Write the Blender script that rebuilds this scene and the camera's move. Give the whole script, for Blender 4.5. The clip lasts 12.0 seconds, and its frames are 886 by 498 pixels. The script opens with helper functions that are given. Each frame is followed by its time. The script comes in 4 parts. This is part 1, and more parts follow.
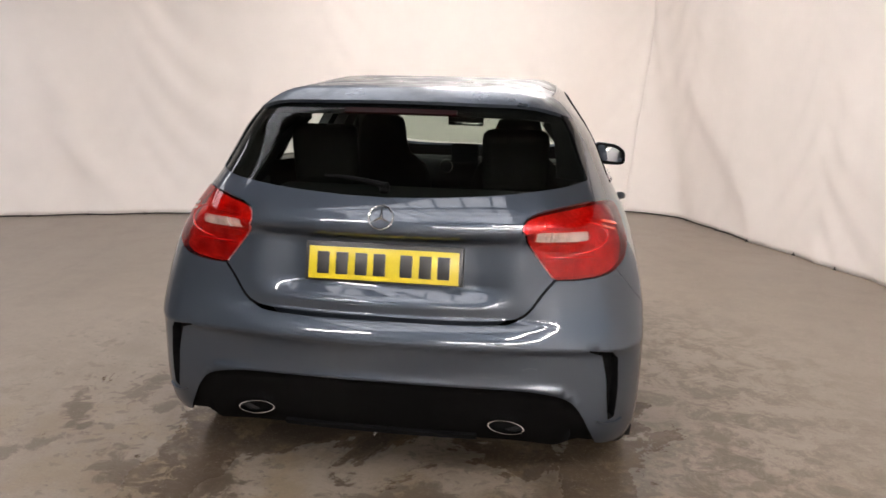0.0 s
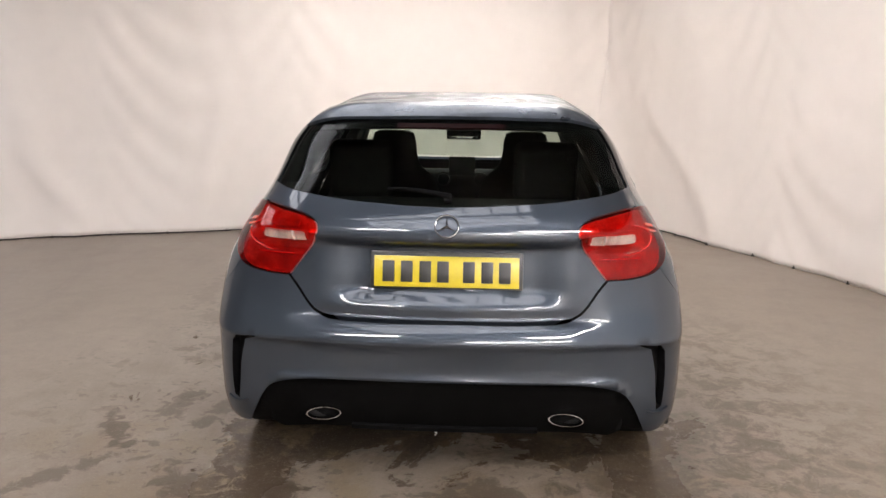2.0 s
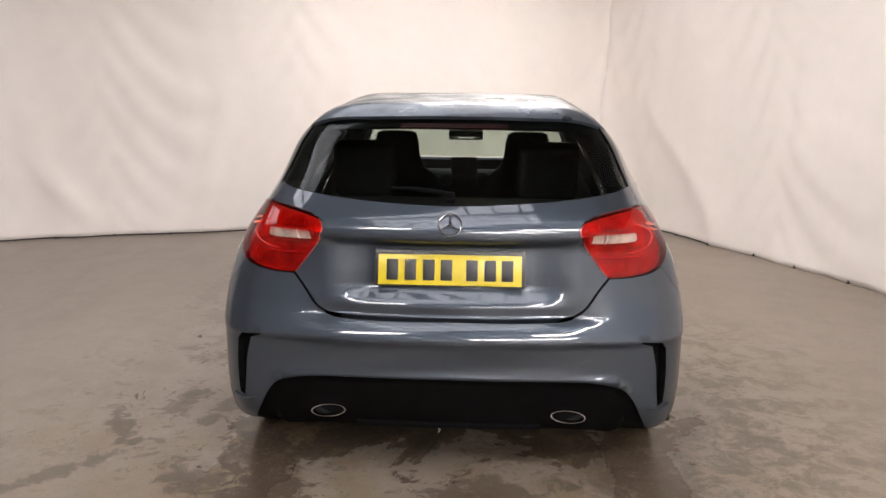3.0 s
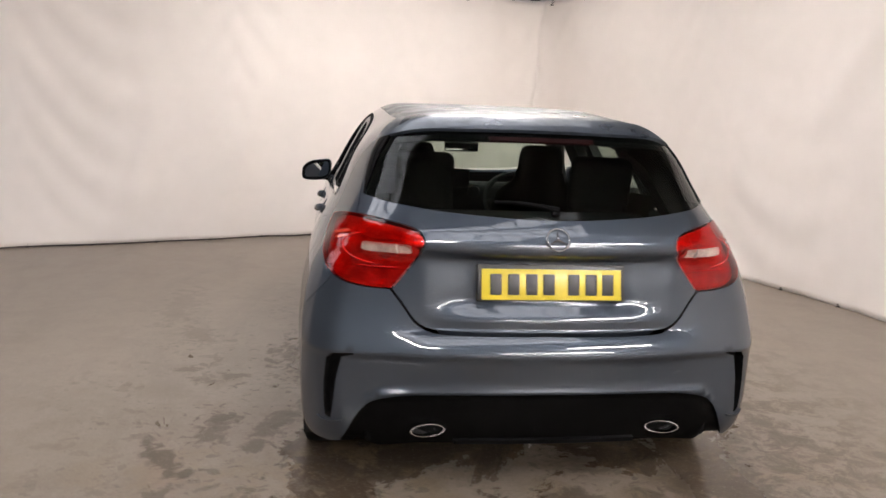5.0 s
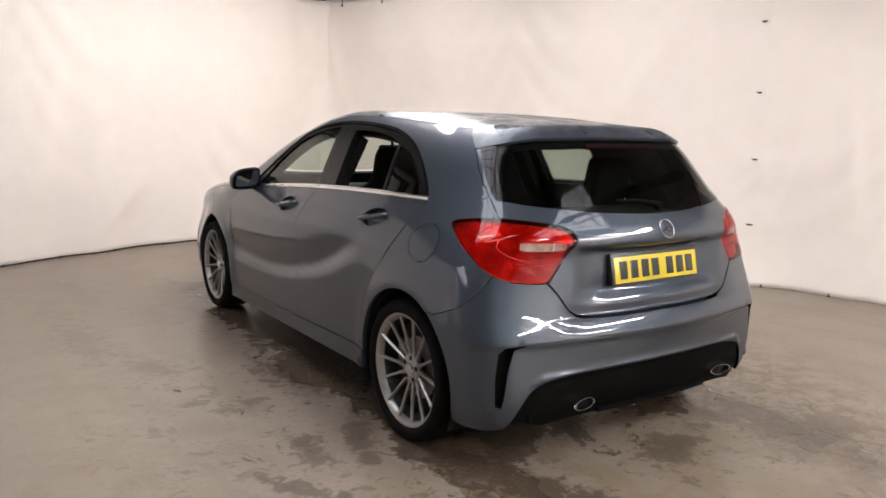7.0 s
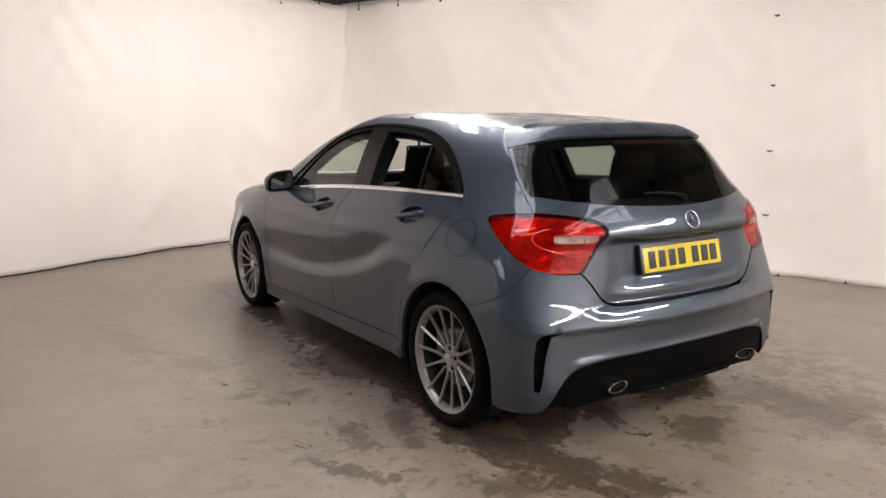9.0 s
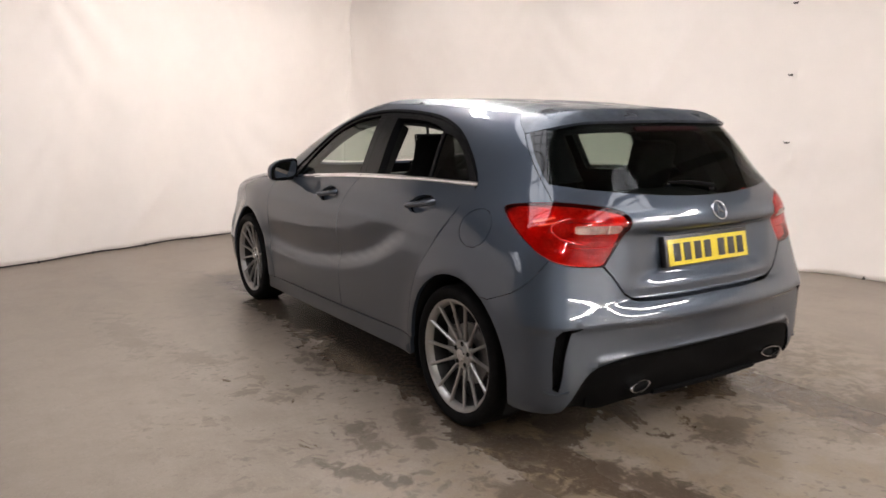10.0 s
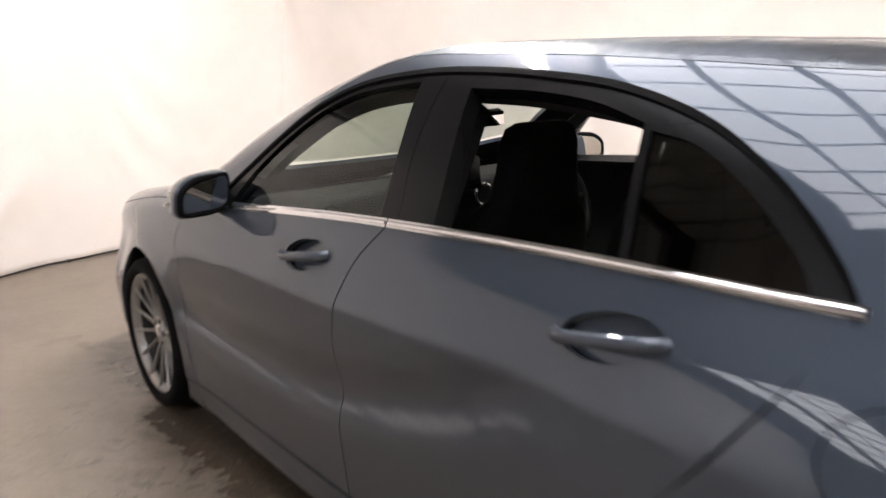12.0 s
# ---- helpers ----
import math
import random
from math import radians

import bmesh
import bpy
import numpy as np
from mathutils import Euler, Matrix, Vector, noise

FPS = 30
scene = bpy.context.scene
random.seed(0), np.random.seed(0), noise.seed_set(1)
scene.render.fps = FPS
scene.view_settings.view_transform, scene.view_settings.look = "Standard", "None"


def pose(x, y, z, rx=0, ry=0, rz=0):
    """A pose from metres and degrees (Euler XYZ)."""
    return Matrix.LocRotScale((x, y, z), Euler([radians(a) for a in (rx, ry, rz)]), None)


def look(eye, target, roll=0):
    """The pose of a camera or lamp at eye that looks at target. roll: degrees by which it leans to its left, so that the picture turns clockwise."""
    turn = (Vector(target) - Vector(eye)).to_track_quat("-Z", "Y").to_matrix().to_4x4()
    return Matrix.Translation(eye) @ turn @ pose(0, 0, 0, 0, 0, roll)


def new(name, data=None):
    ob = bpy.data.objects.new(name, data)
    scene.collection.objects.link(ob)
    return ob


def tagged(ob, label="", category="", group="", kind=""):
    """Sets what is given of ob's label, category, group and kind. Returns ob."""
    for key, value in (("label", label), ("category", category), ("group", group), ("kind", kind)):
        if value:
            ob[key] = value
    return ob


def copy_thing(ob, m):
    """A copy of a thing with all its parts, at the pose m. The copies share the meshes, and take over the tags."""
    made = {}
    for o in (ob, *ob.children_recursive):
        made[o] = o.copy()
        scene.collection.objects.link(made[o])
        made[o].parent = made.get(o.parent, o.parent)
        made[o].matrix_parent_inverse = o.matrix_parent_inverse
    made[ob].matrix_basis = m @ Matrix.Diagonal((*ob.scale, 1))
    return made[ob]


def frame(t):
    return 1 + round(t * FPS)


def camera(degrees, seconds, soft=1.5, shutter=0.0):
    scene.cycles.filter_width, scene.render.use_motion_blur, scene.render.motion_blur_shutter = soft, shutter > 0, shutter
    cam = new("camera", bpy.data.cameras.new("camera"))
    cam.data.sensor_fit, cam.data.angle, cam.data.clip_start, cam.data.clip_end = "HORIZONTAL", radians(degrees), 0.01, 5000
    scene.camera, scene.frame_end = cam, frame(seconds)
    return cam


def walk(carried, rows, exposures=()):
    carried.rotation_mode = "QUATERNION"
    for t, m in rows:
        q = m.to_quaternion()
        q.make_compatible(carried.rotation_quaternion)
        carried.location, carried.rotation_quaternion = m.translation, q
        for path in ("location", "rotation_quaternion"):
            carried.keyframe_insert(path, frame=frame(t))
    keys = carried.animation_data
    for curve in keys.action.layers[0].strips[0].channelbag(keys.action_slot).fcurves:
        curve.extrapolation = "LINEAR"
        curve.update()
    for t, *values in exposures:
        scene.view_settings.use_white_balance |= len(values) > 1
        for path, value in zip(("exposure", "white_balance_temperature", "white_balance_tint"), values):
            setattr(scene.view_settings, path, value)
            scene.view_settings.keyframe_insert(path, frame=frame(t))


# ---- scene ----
cam = camera(60.7, 12.0, soft=1.5, shutter=0.5)
PATH = [
    (0, (0.528, -3.033, 1.414), (0.261, -1.097, 0.99), 1.4),
    (0.5, (0.238, -3.076, 1.426), (0.091, -1.124, 1.019), 2.2),
    (1, (0.103, -3.19, 1.41), (0.011, -1.228, 1.032), 1.4),
    (1.5, (0.106, -3.203, 1.421), (0.013, -1.243, 1.033), 0.8),
    (2, (0.101, -3.221, 1.411), (0.014, -1.26, 1.027), 0.7),
    (2.5, (0.101, -3.24, 1.402), (0.009, -1.278, 1.023), 0.6),
    (4.5, (-0.323, -3.268, 1.437), (-0.277, -1.307, 1.047), 2.4),
    (5, (-0.744, -3.179, 1.402), (-0.474, -1.229, 1.052), 2.3),
    (5.5, (-1.307, -3.142, 1.419), (-0.799, -1.24, 1.07), 2.0),
    (6, (-1.798, -2.933, 1.393), (-0.977, -1.153, 0.998), 3.0),
    (6.5, (-2.205, -2.744, 1.411), (-1.183, -1.069, 1.024), 2.1),
    (7, (-2.516, -2.767, 1.425), (-1.419, -1.13, 1.082), 1.5),
    (7.5, (-2.64, -2.835, 1.442), (-1.57, -1.18, 1.097), 1.2),
    (9.5, (-2.712, -2.849, 1.435), (-1.635, -1.2, 1.087), 0.0),
    (10, (-2.663, -2.686, 1.395), (-1.594, -1.035, 1.032), 0.4),
    (10.5, (-2.554, -2.219, 1.41), (-1.475, -0.587, 0.994), 0.7),
    (11, (-2.305, -1.626, 1.402), (-1.217, -0.006, 0.964), 0.7),
    (11.5, (-2.091, -1.043, 1.394), (-0.964, 0.549, 0.953), 0.3),
    (12, (-1.78, -0.41, 1.414), (-0.57, 1.105, 0.925), -1.1),
]
walk(cam, [(t, look(eye, target, roll)) for t, eye, target, roll in PATH],
     exposures=[(0, .55), (2.5, .55), (4.5, .44), (5.5, .49), (7, .60), (9.5, .56), (10.5, .65), (11, .75), (11.5, .84), (12, .95)])

# ---- light ----
world = bpy.data.worlds.new("world")
world.use_nodes = True
scene.world = world
world.node_tree.nodes["Background"].inputs[0].default_value = (.9, .92, 1, 1)
world.node_tree.nodes["Background"].inputs[1].default_value = .15
scene.view_settings.exposure = 0.0

# The unit's corner behind the car, and the ways along its two clothed walls
CORNER, ALONG_BACK, ALONG_SIDE = Vector((1.59, 6.24, 0)), Vector((-.934, -.358, 0)), Vector((.358, -.934, 0))
WIDE, DEEP, HIGH = 11.5, 14.0, 3.2


def in_room(s, d, z):
    return CORNER + ALONG_BACK * s + ALONG_SIDE * d + Vector((0, 0, z))


# ---- materials ----
def material(name, colour, rough=.5, metal=0.0, coat=0.0, spec=.5, vary=0.0, grain=8.0, bump=0.0, bump_scale=60.0, rough_vary=0.0):
    """A Principled material whose colour and gloss drift at two scales, with fine relief."""
    m = bpy.data.materials.new(name)
    m.use_nodes = True
    t = m.node_tree
    b = t.nodes["Principled BSDF"]
    b.inputs["Base Color"].default_value = (*colour, 1)
    b.inputs["Roughness"].default_value, b.inputs["Metallic"].default_value = rough, metal
    b.inputs["Coat Weight"].default_value, b.inputs["Coat Roughness"].default_value = coat, .015
    b.inputs["Specular IOR Level"].default_value = spec
    where = t.nodes.new("ShaderNodeTexCoord").outputs["Object"]

    def cloud(scale, detail=4):
        n = t.nodes.new("ShaderNodeTexNoise")
        n.inputs["Scale"].default_value, n.inputs["Detail"].default_value = scale, detail
        t.links.new(where, n.inputs["Vector"])
        return n.outputs["Fac"]

    def spread(fac, low, high):
        r = t.nodes.new("ShaderNodeMapRange")
        r.inputs[1].default_value, r.inputs[2].default_value = .3, .7
        r.inputs[3].default_value, r.inputs[4].default_value = low, high
        t.links.new(fac, r.inputs[0])
        return r.outputs[0]
    if vary:
        a = t.nodes.new("ShaderNodeMath")
        a.operation = "MULTIPLY"
        t.links.new(spread(cloud(grain), 1 - vary, 1 + vary), a.inputs[0])
        t.links.new(spread(cloud(grain * 9), 1 - vary * .6, 1 + vary * .6), a.inputs[1])
        mix = t.nodes.new("ShaderNodeVectorMath")
        mix.operation = "SCALE"
        mix.inputs[0].default_value = colour
        t.links.new(a.outputs[0], mix.inputs["Scale"])
        t.links.new(mix.outputs[0], b.inputs["Base Color"])
    if rough_vary:
        t.links.new(spread(cloud(grain * 1.7), max(rough - rough_vary, .02), rough + rough_vary), b.inputs["Roughness"])
    if bump:
        k = t.nodes.new("ShaderNodeBump")
        k.inputs["Strength"].default_value, k.inputs["Distance"].default_value = bump, .004
        t.links.new(cloud(bump_scale, 6), k.inputs["Height"])
        t.links.new(k.outputs[0], b.inputs["Normal"])
    return m


def glass(name, tint, gloss=.02, base=.045):
    """A thin tinted pane: clear where seen square on, mirroring at a slant."""
    m = bpy.data.materials.new(name)
    m.use_nodes = True
    t = m.node_tree
    t.nodes.remove(t.nodes["Principled BSDF"])
    clear, shine, mix, slant, steep, gain = (t.nodes.new("ShaderNode" + k) for k in ("BsdfTransparent", "BsdfGlossy", "MixShader", "LayerWeight", "Math", "Math"))
    clear.inputs[0].default_value = (*tint, 1)
    shine.inputs["Roughness"].default_value = gloss
    slant.inputs[0].default_value = .5
    steep.operation, steep.inputs[1].default_value = "POWER", 5
    gain.operation, gain.inputs[1].default_value, gain.inputs[2].default_value = "MULTIPLY_ADD", .9, base
    t.links.new(slant.outputs["Facing"], steep.inputs[0])
    t.links.new(steep.outputs[0], gain.inputs[0])
    t.links.new(gain.outputs[0], mix.inputs[0])
    t.links.new(clear.outputs[0], mix.inputs[1])
    t.links.new(shine.outputs[0], mix.inputs[2])
    t.links.new(mix.outputs[0], t.nodes["Material Output"].inputs[0])
    return m


def inner_face(name):
    """The inner face of a pane, which lets all light by: the outer one has the tint and the gloss."""
    m = bpy.data.materials.new(name)
    m.use_nodes = True
    t = m.node_tree
    t.nodes.remove(t.nodes["Principled BSDF"])
    t.links.new(t.nodes.new("ShaderNodeBsdfTransparent").outputs[0], t.nodes["Material Output"].inputs[0])
    return m


def glow(name, colour, power):
    m = bpy.data.materials.new(name)
    m.use_nodes = True
    b = m.node_tree.nodes["Principled BSDF"]
    b.inputs["Base Color"].default_value = (*colour, 1)
    b.inputs["Emission Color"].default_value = (*colour, 1)
    b.inputs["Emission Strength"].default_value = power
    return m


STAINS = ((-1.455, -.19, .25, .05, -61, .65), (-1.285, .05, .15, .08, -88, .55), (-1.28, .17, .09, .05, 20, .6), (-1.01, .10, .28, .06, 69, .55),
          (-1.54, .84, .07, .04, 10, .5), (-1.42, .68, .07, .035, -20, .5), (-1.28, .74, .08, .04, 15, .55), (-1.85, 2.25, .46, .13, -88, .26),
          (-1.60, 1.49, .22, .09, -60, .32), (-.94, .98, .32, .13, -72, .75), (-.66, -.72, .44, .14, -65, .95), (-.96, -.65, .16, .10, -45, .55),
          (.15, -.70, .24, .12, 20, .6), (.35, -.33, .20, .10, 10, .5), (.63, -.55, .13, .05, 30, .5), (.77, -.62, .50, .17, -84, .55),
          (1.26, -.17, .13, .06, 30, .45), (1.14, -.10, .09, .05, 60, .4), (1.35, -.37, .13, .06, 15, .4), (-1.47, -.61, .26, .045, 46, .5),
          (1.0, -.92, .30, .15, 20, .4))


def concrete():
    """Worn warehouse concrete: pale grey-brown, dusty, with damp dark patches, painted shade under the car, scuffs and
    drip spots.
    """
    m = material("concrete floor", (.30, .265, .235), rough=.3, bump=.10, bump_scale=120)
    t = m.node_tree
    b = t.nodes["Principled BSDF"]
    where = t.nodes.new("ShaderNodeTexCoord").outputs["Object"]

    def cloud(scale, detail=5, rough=.55, distort=0.0, stretch=None):
        n = t.nodes.new("ShaderNodeTexNoise")
        n.inputs["Scale"].default_value, n.inputs["Detail"].default_value = scale, detail
        n.inputs["Roughness"].default_value, n.inputs["Distortion"].default_value = rough, distort
        src = where
        if stretch:
            k = t.nodes.new("ShaderNodeMapping")
            k.inputs["Scale"].default_value = stretch
            t.links.new(where, k.inputs[0])
            src = k.outputs[0]
        t.links.new(src, n.inputs["Vector"])
        return n.outputs["Fac"]

    def window(fac, low, high, to=(0, 1)):
        r = t.nodes.new("ShaderNodeMapRange")
        r.inputs[1].default_value, r.inputs[2].default_value = low, high
        r.inputs[3].default_value, r.inputs[4].default_value = to
        t.links.new(fac, r.inputs[0])
        return r.outputs[0]

    def times(a, c):
        n = t.nodes.new("ShaderNodeMath")
        n.operation, n.use_clamp = "MULTIPLY", True
        t.links.new(a, n.inputs[0])
        if isinstance(c, float):
            n.inputs[1].default_value = c
        else:
            t.links.new(c, n.inputs[1])
        return n.outputs[0]

    def over(base, fac, colour):
        n = t.nodes.new("ShaderNodeMix")
        n.data_type = "RGBA"
        t.links.new(fac, n.inputs["Factor"])
        if isinstance(base, tuple):
            n.inputs["A"].default_value = (*base, 1)
        else:
            t.links.new(base, n.inputs["A"])
        n.inputs["B"].default_value = (*colour, 1)
        return n.outputs["Result"]

    speck = cloud(95, 3, .6)
    grit = cloud(34, 5, .7)
    # how near the car stands: the traffic and drips are round it
    place = t.nodes.new("ShaderNodeMapping")
    place.vector_type = "TEXTURE"
    place.inputs["Location"].default_value, place.inputs["Scale"].default_value = (-.1, .7, 0), (2.5, 3.5, 1)
    t.links.new(where, place.inputs[0])
    far = t.nodes.new("ShaderNodeVectorMath")
    far.operation = "LENGTH"
    t.links.new(place.outputs[0], far.inputs[0])
    near = window(far.outputs["Value"], .95, .45)
    c = over((.212, .172, .137), window(cloud(.55, 4), .35, .68), (.246, .202, .164))
    c = over(c, times(window(cloud(3.2, 10, .72), .46, .60), .34), (.155, .124, .096))
    c = over(c, times(window(cloud(9, 6, .7, 1.0), .52, .70), .32), (.285, .240, .198))
    c = over(c, times(window(cloud(.9, 8, .7, .8, (1.6, .5, 1)), .52, .64), .28), (.125, .102, .082))
    def calc(op, a, b=None):
        n = t.nodes.new("ShaderNodeMath")
        n.operation = op
        for i, v in enumerate((a, b)):
            if v is not None:
                if isinstance(v, (int, float)):
                    n.inputs[i].default_value = v
                else:
                    t.links.new(v, n.inputs[i])
        return n.outputs[0]

    axes = t.nodes.new("ShaderNodeSeparateXYZ")
    t.links.new(where, axes.inputs[0])
    x, y = axes.outputs[0], axes.outputs[1]
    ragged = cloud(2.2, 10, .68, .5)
    # damp shed by the parked car and painted shade beneath, with ragged edge
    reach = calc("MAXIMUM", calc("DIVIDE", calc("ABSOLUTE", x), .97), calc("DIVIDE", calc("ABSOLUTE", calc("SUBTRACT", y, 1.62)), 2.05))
    damp_shade = window(calc("ADD", reach, calc("MULTIPLY", ragged, .95)), 1.50, 1.40)
    c = over(c, times(damp_shade, .86), (.046, .033, .023))
    # wet tracks behind the rear wheels
    lane = calc("ABSOLUTE", calc("SUBTRACT", calc("ABSOLUTE", x), .76))
    track = times(window(calc("ADD", lane, calc("MULTIPLY", ragged, .30)), .34, .26), window(calc("ADD", y, calc("MULTIPLY", cloud(1.3, 6), .9)), -1.15, -.75))
    track = times(track, window(y, .2, -.1))
    c = over(c, times(track, .5), (.060, .044, .032))
    # yellowed patches and drips
    old = times(window(calc("ADD", y, calc("MULTIPLY", ragged, 1.2)), .65, .25), window(cloud(3.4, 9, .7, .4), .47, .58))
    c = over(c, times(times(old, near), .7), (.200, .150, .095))
    wet = times(near, window(cloud(1.5, 12, .72, .7), .60, .65))
    c = over(c, times(wet, .58), (.095, .070, .050))
    spots = times(near, window(cloud(6.0, 6, .66, .4), .60, .625))
    c = over(c, times(spots, .65), (.085, .064, .048))
    drips = window(cloud(21, 4, .55, 0, (1, 1.5, 1)), .580, .602)
    c = over(c, times(times(times(drips, near), window(cloud(2.6, 5, .6), .50, .60)), .9), (.075, .058, .046))
    # single stains: place, half length, half width, turn, depth
    broken = calc("MULTIPLY", calc("SUBTRACT", cloud(11, 8, .64, .9), .5), 5.5)
    for px, py, long, wide, turn, deep in STAINS:
        k = t.nodes.new("ShaderNodeMapping")
        k.vector_type = "TEXTURE"
        k.inputs["Location"].default_value, k.inputs["Rotation"].default_value, k.inputs["Scale"].default_value = (px, py, 0), (0, 0, math.radians(turn)), (long, wide, 1)
        t.links.new(where, k.inputs[0])
        n = t.nodes.new("ShaderNodeVectorMath")
        n.operation = "LENGTH"
        t.links.new(k.outputs[0], n.inputs[0])
        stain = times(window(calc("ADD", n.outputs["Value"], broken), 1.20, .65), 1.35 * deep)
        c = over(c, stain, (.070, .049, .033))
    # trodden grime, in flecks and films
    grime = times(times(window(cloud(6.5, 10, .76, .4), .47, .60), window(cloud(1.2, 5, .6), .36, .56)), near)
    c = over(c, times(grime, .30), (.118, .090, .064))
    fleck = times(window(cloud(30, 5, .7, .3), .58, .66), window(cloud(2.4, 5, .65), .42, .60))
    c = over(c, times(times(fleck, near), .38), (.095, .074, .055))
    # brown mottling where vehicles turn in, beside and behind the car
    mottle = times(window(cloud(6.5, 11, .80, .5), .47, .56), window(calc("ADD", x, calc("MULTIPLY", cloud(1.6, 6), .9)), .70, 1.30))
    mottle = times(times(mottle, window(y, 2.6, 1.0)), window(far.outputs["Value"], .92, .62))
    c = over(c, times(mottle, .82), (.080, .058, .038))
    pale = times(window(cloud(17, 7, .72, .6), .60, .70), window(cloud(1.9, 4, .6), .45, .60))
    c = over(c, times(pale, .40), (.330, .282, .235))
    # single drops, thrown about behind and beside the car
    shift = t.nodes.new("ShaderNodeVectorMath")
    shift.operation = "MULTIPLY_ADD"
    wobble = t.nodes.new("ShaderNodeTexNoise")
    wobble.inputs["Scale"].default_value = 14
    t.links.new(where, wobble.inputs["Vector"])
    t.links.new(wobble.outputs["Color"], shift.inputs[0])
    shift.inputs[1].default_value = (.09, .09, 0)
    t.links.new(where, shift.inputs[2])
    for size, radius, keep in ((7.0, .20, .62), (13.0, .22, .70)):
        cell = t.nodes.new("ShaderNodeTexVoronoi")
        cell.voronoi_dimensions = "2D"
        cell.inputs["Scale"].default_value = size
        t.links.new(shift.outputs[0], cell.inputs["Vector"])
        tone = t.nodes.new("ShaderNodeSeparateColor")
        t.links.new(cell.outputs["Color"], tone.inputs[0])
        reach_of = calc("MULTIPLY", tone.outputs[1], radius)
        drop = times(window(calc("SUBTRACT", cell.outputs["Distance"], reach_of), .02, -.03), window(tone.outputs[0], keep, keep + .01))
        c = over(c, times(times(times(drop, near), window(cloud(1.7, 4, .6), .42, .54)), .74), (.072, .054, .039))
    wet = calc("MAXIMUM", wet, calc("MAXIMUM", damp_shade, track))
    c = over(c, times(window(grit, .52, .66), .30), (.15, .122, .098))
    c = over(c, times(window(speck, .60, .70), .45), (.11, .090, .072))
    c = over(c, times(window(speck, .40, .30), .35), (.34, .30, .265))
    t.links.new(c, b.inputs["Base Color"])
    r = t.nodes.new("ShaderNodeMath")
    r.operation = "SUBTRACT"
    t.links.new(window(cloud(1.1, 3), .3, .7, (.34, .40)), r.inputs[0])
    t.links.new(calc("ADD", times(near, .06), times(wet, .08)), r.inputs[1])
    t.links.new(r.outputs[0], b.inputs["Roughness"])
    b.inputs["Specular IOR Level"].default_value = .45
    return m


PAINT_BLUE = (.0435, .054, .0705)
PAINT = material("metallic blue-grey paint", PAINT_BLUE, rough=.46, metal=.6, coat=1.0)
PAINT.node_tree.nodes["Principled BSDF"].inputs["Coat IOR"].default_value = 1.53
PAINT.node_tree.nodes["Principled BSDF"].inputs["Coat Roughness"].default_value = .045
PAINT.node_tree.nodes["Principled BSDF"].inputs["Specular Tint"].default_value = (.26, .29, .34, 1)
PAINT_WET = material("beaded metallic paint", PAINT_BLUE, rough=.42, metal=.5, coat=.35, vary=.25, grain=4, rough_vary=.22, bump=.2, bump_scale=170)
BLACK_GLOSS = material("gloss black trim", (.006, .006, .0065), rough=.25, spec=.16)
BLADE_BLACK = material("polished black blade", (.008, .008, .009), rough=.06, spec=.28)
BLACK_SATIN = material("satin black plastic", (.0042, .0042, .0044), rough=.7, spec=.02, vary=.2, grain=20)
RUBBER = material("tyre rubber", (.006, .0055, .0055), rough=.75, spec=.07, vary=.25, grain=25, bump=.05, bump_scale=240)
CABIN = material("dark cabin trim", (.009, .009, .0092), rough=.7, spec=.15, vary=.2, grain=30)
CLOTH = material("black seat cloth", (.006, .0056, .0056), rough=.9, spec=.1, vary=.25, grain=60, bump=.08, bump_scale=300)
CHROME = material("chrome", (.78, .78, .79), rough=.09, metal=1.0)
ALLOY = material("machined alloy", (.33, .315, .30), rough=.34, metal=.75, vary=.06, grain=30)
# near-black copy of the alloy: shade inside the wheel put into its colour
ALLOY_SHADED = material("alloy darkened for shade", (.028, .026, .025), rough=.5, metal=.5, vary=.15, grain=20)
CHROME_DULL = material("dulled chrome", (.44, .445, .455), rough=.24, metal=1.0)
STEEL = material("brake steel", (.22, .21, .20), rough=.4, metal=.8, vary=.2, grain=30)
PLATE_YELLOW = material("reflective yellow plate", (.53, .42, .016), rough=.30, coat=.5, vary=.04, grain=60)
PLATE_BLACK = material("plate black", (.012, .012, .012), rough=.4)
INSIDE = inner_face("pane inner face")
CLEAR_LENS = glass("clear lens", (.92, .90, .88))
RED_LENS = glass("red lens", (.74, .032, .020), base=.045)
REFLECTOR = material("lamp reflector", (.66, .62, .59), rough=.25, metal=.4, vary=.42, grain=11, bump=.6, bump_scale=26)
REFLECTOR_DIM = material("dim lamp reflector", (.42, .34, .32), rough=.35, metal=.25, vary=.3, grain=20, bump=1.0, bump_scale=60)
DIFFUSER_BLACK = material("moulded black plastic", (.0022, .0021, .0021), rough=.5, spec=.03, vary=.2, grain=14)
LAMP_WHITE = material("reversing lamp bowl", (.46, .41, .37), rough=.35, vary=.3, grain=40, bump=.6, bump_scale=150)
GLASS_FRONT = glass("green-tinted glass", (.66, .72, .67))
GLASS_DARK = glass("dark privacy glass", (.11, .12, .115), base=.055)
GLASS_SIDE = glass("tinted rear side glass", (.46, .52, .47), base=.05)
LENS_GLINT = material("painted lens glint", (.62, .055, .026), rough=.15, coat=1.0)
RED_SOLID = material("red lens plastic", (.55, .012, .008), rough=.12, coat=1.0)
GLASS_REAR = glass("tinted rear glass", (.64, .70, .65), base=.02)
MIRROR = material("mirror", (.85, .86, .86), rough=.02, metal=1.0)
CURTAIN = material("white curtain cloth", (.85, .79, .75), rough=.85, spec=.2, vary=.02, grain=.8)
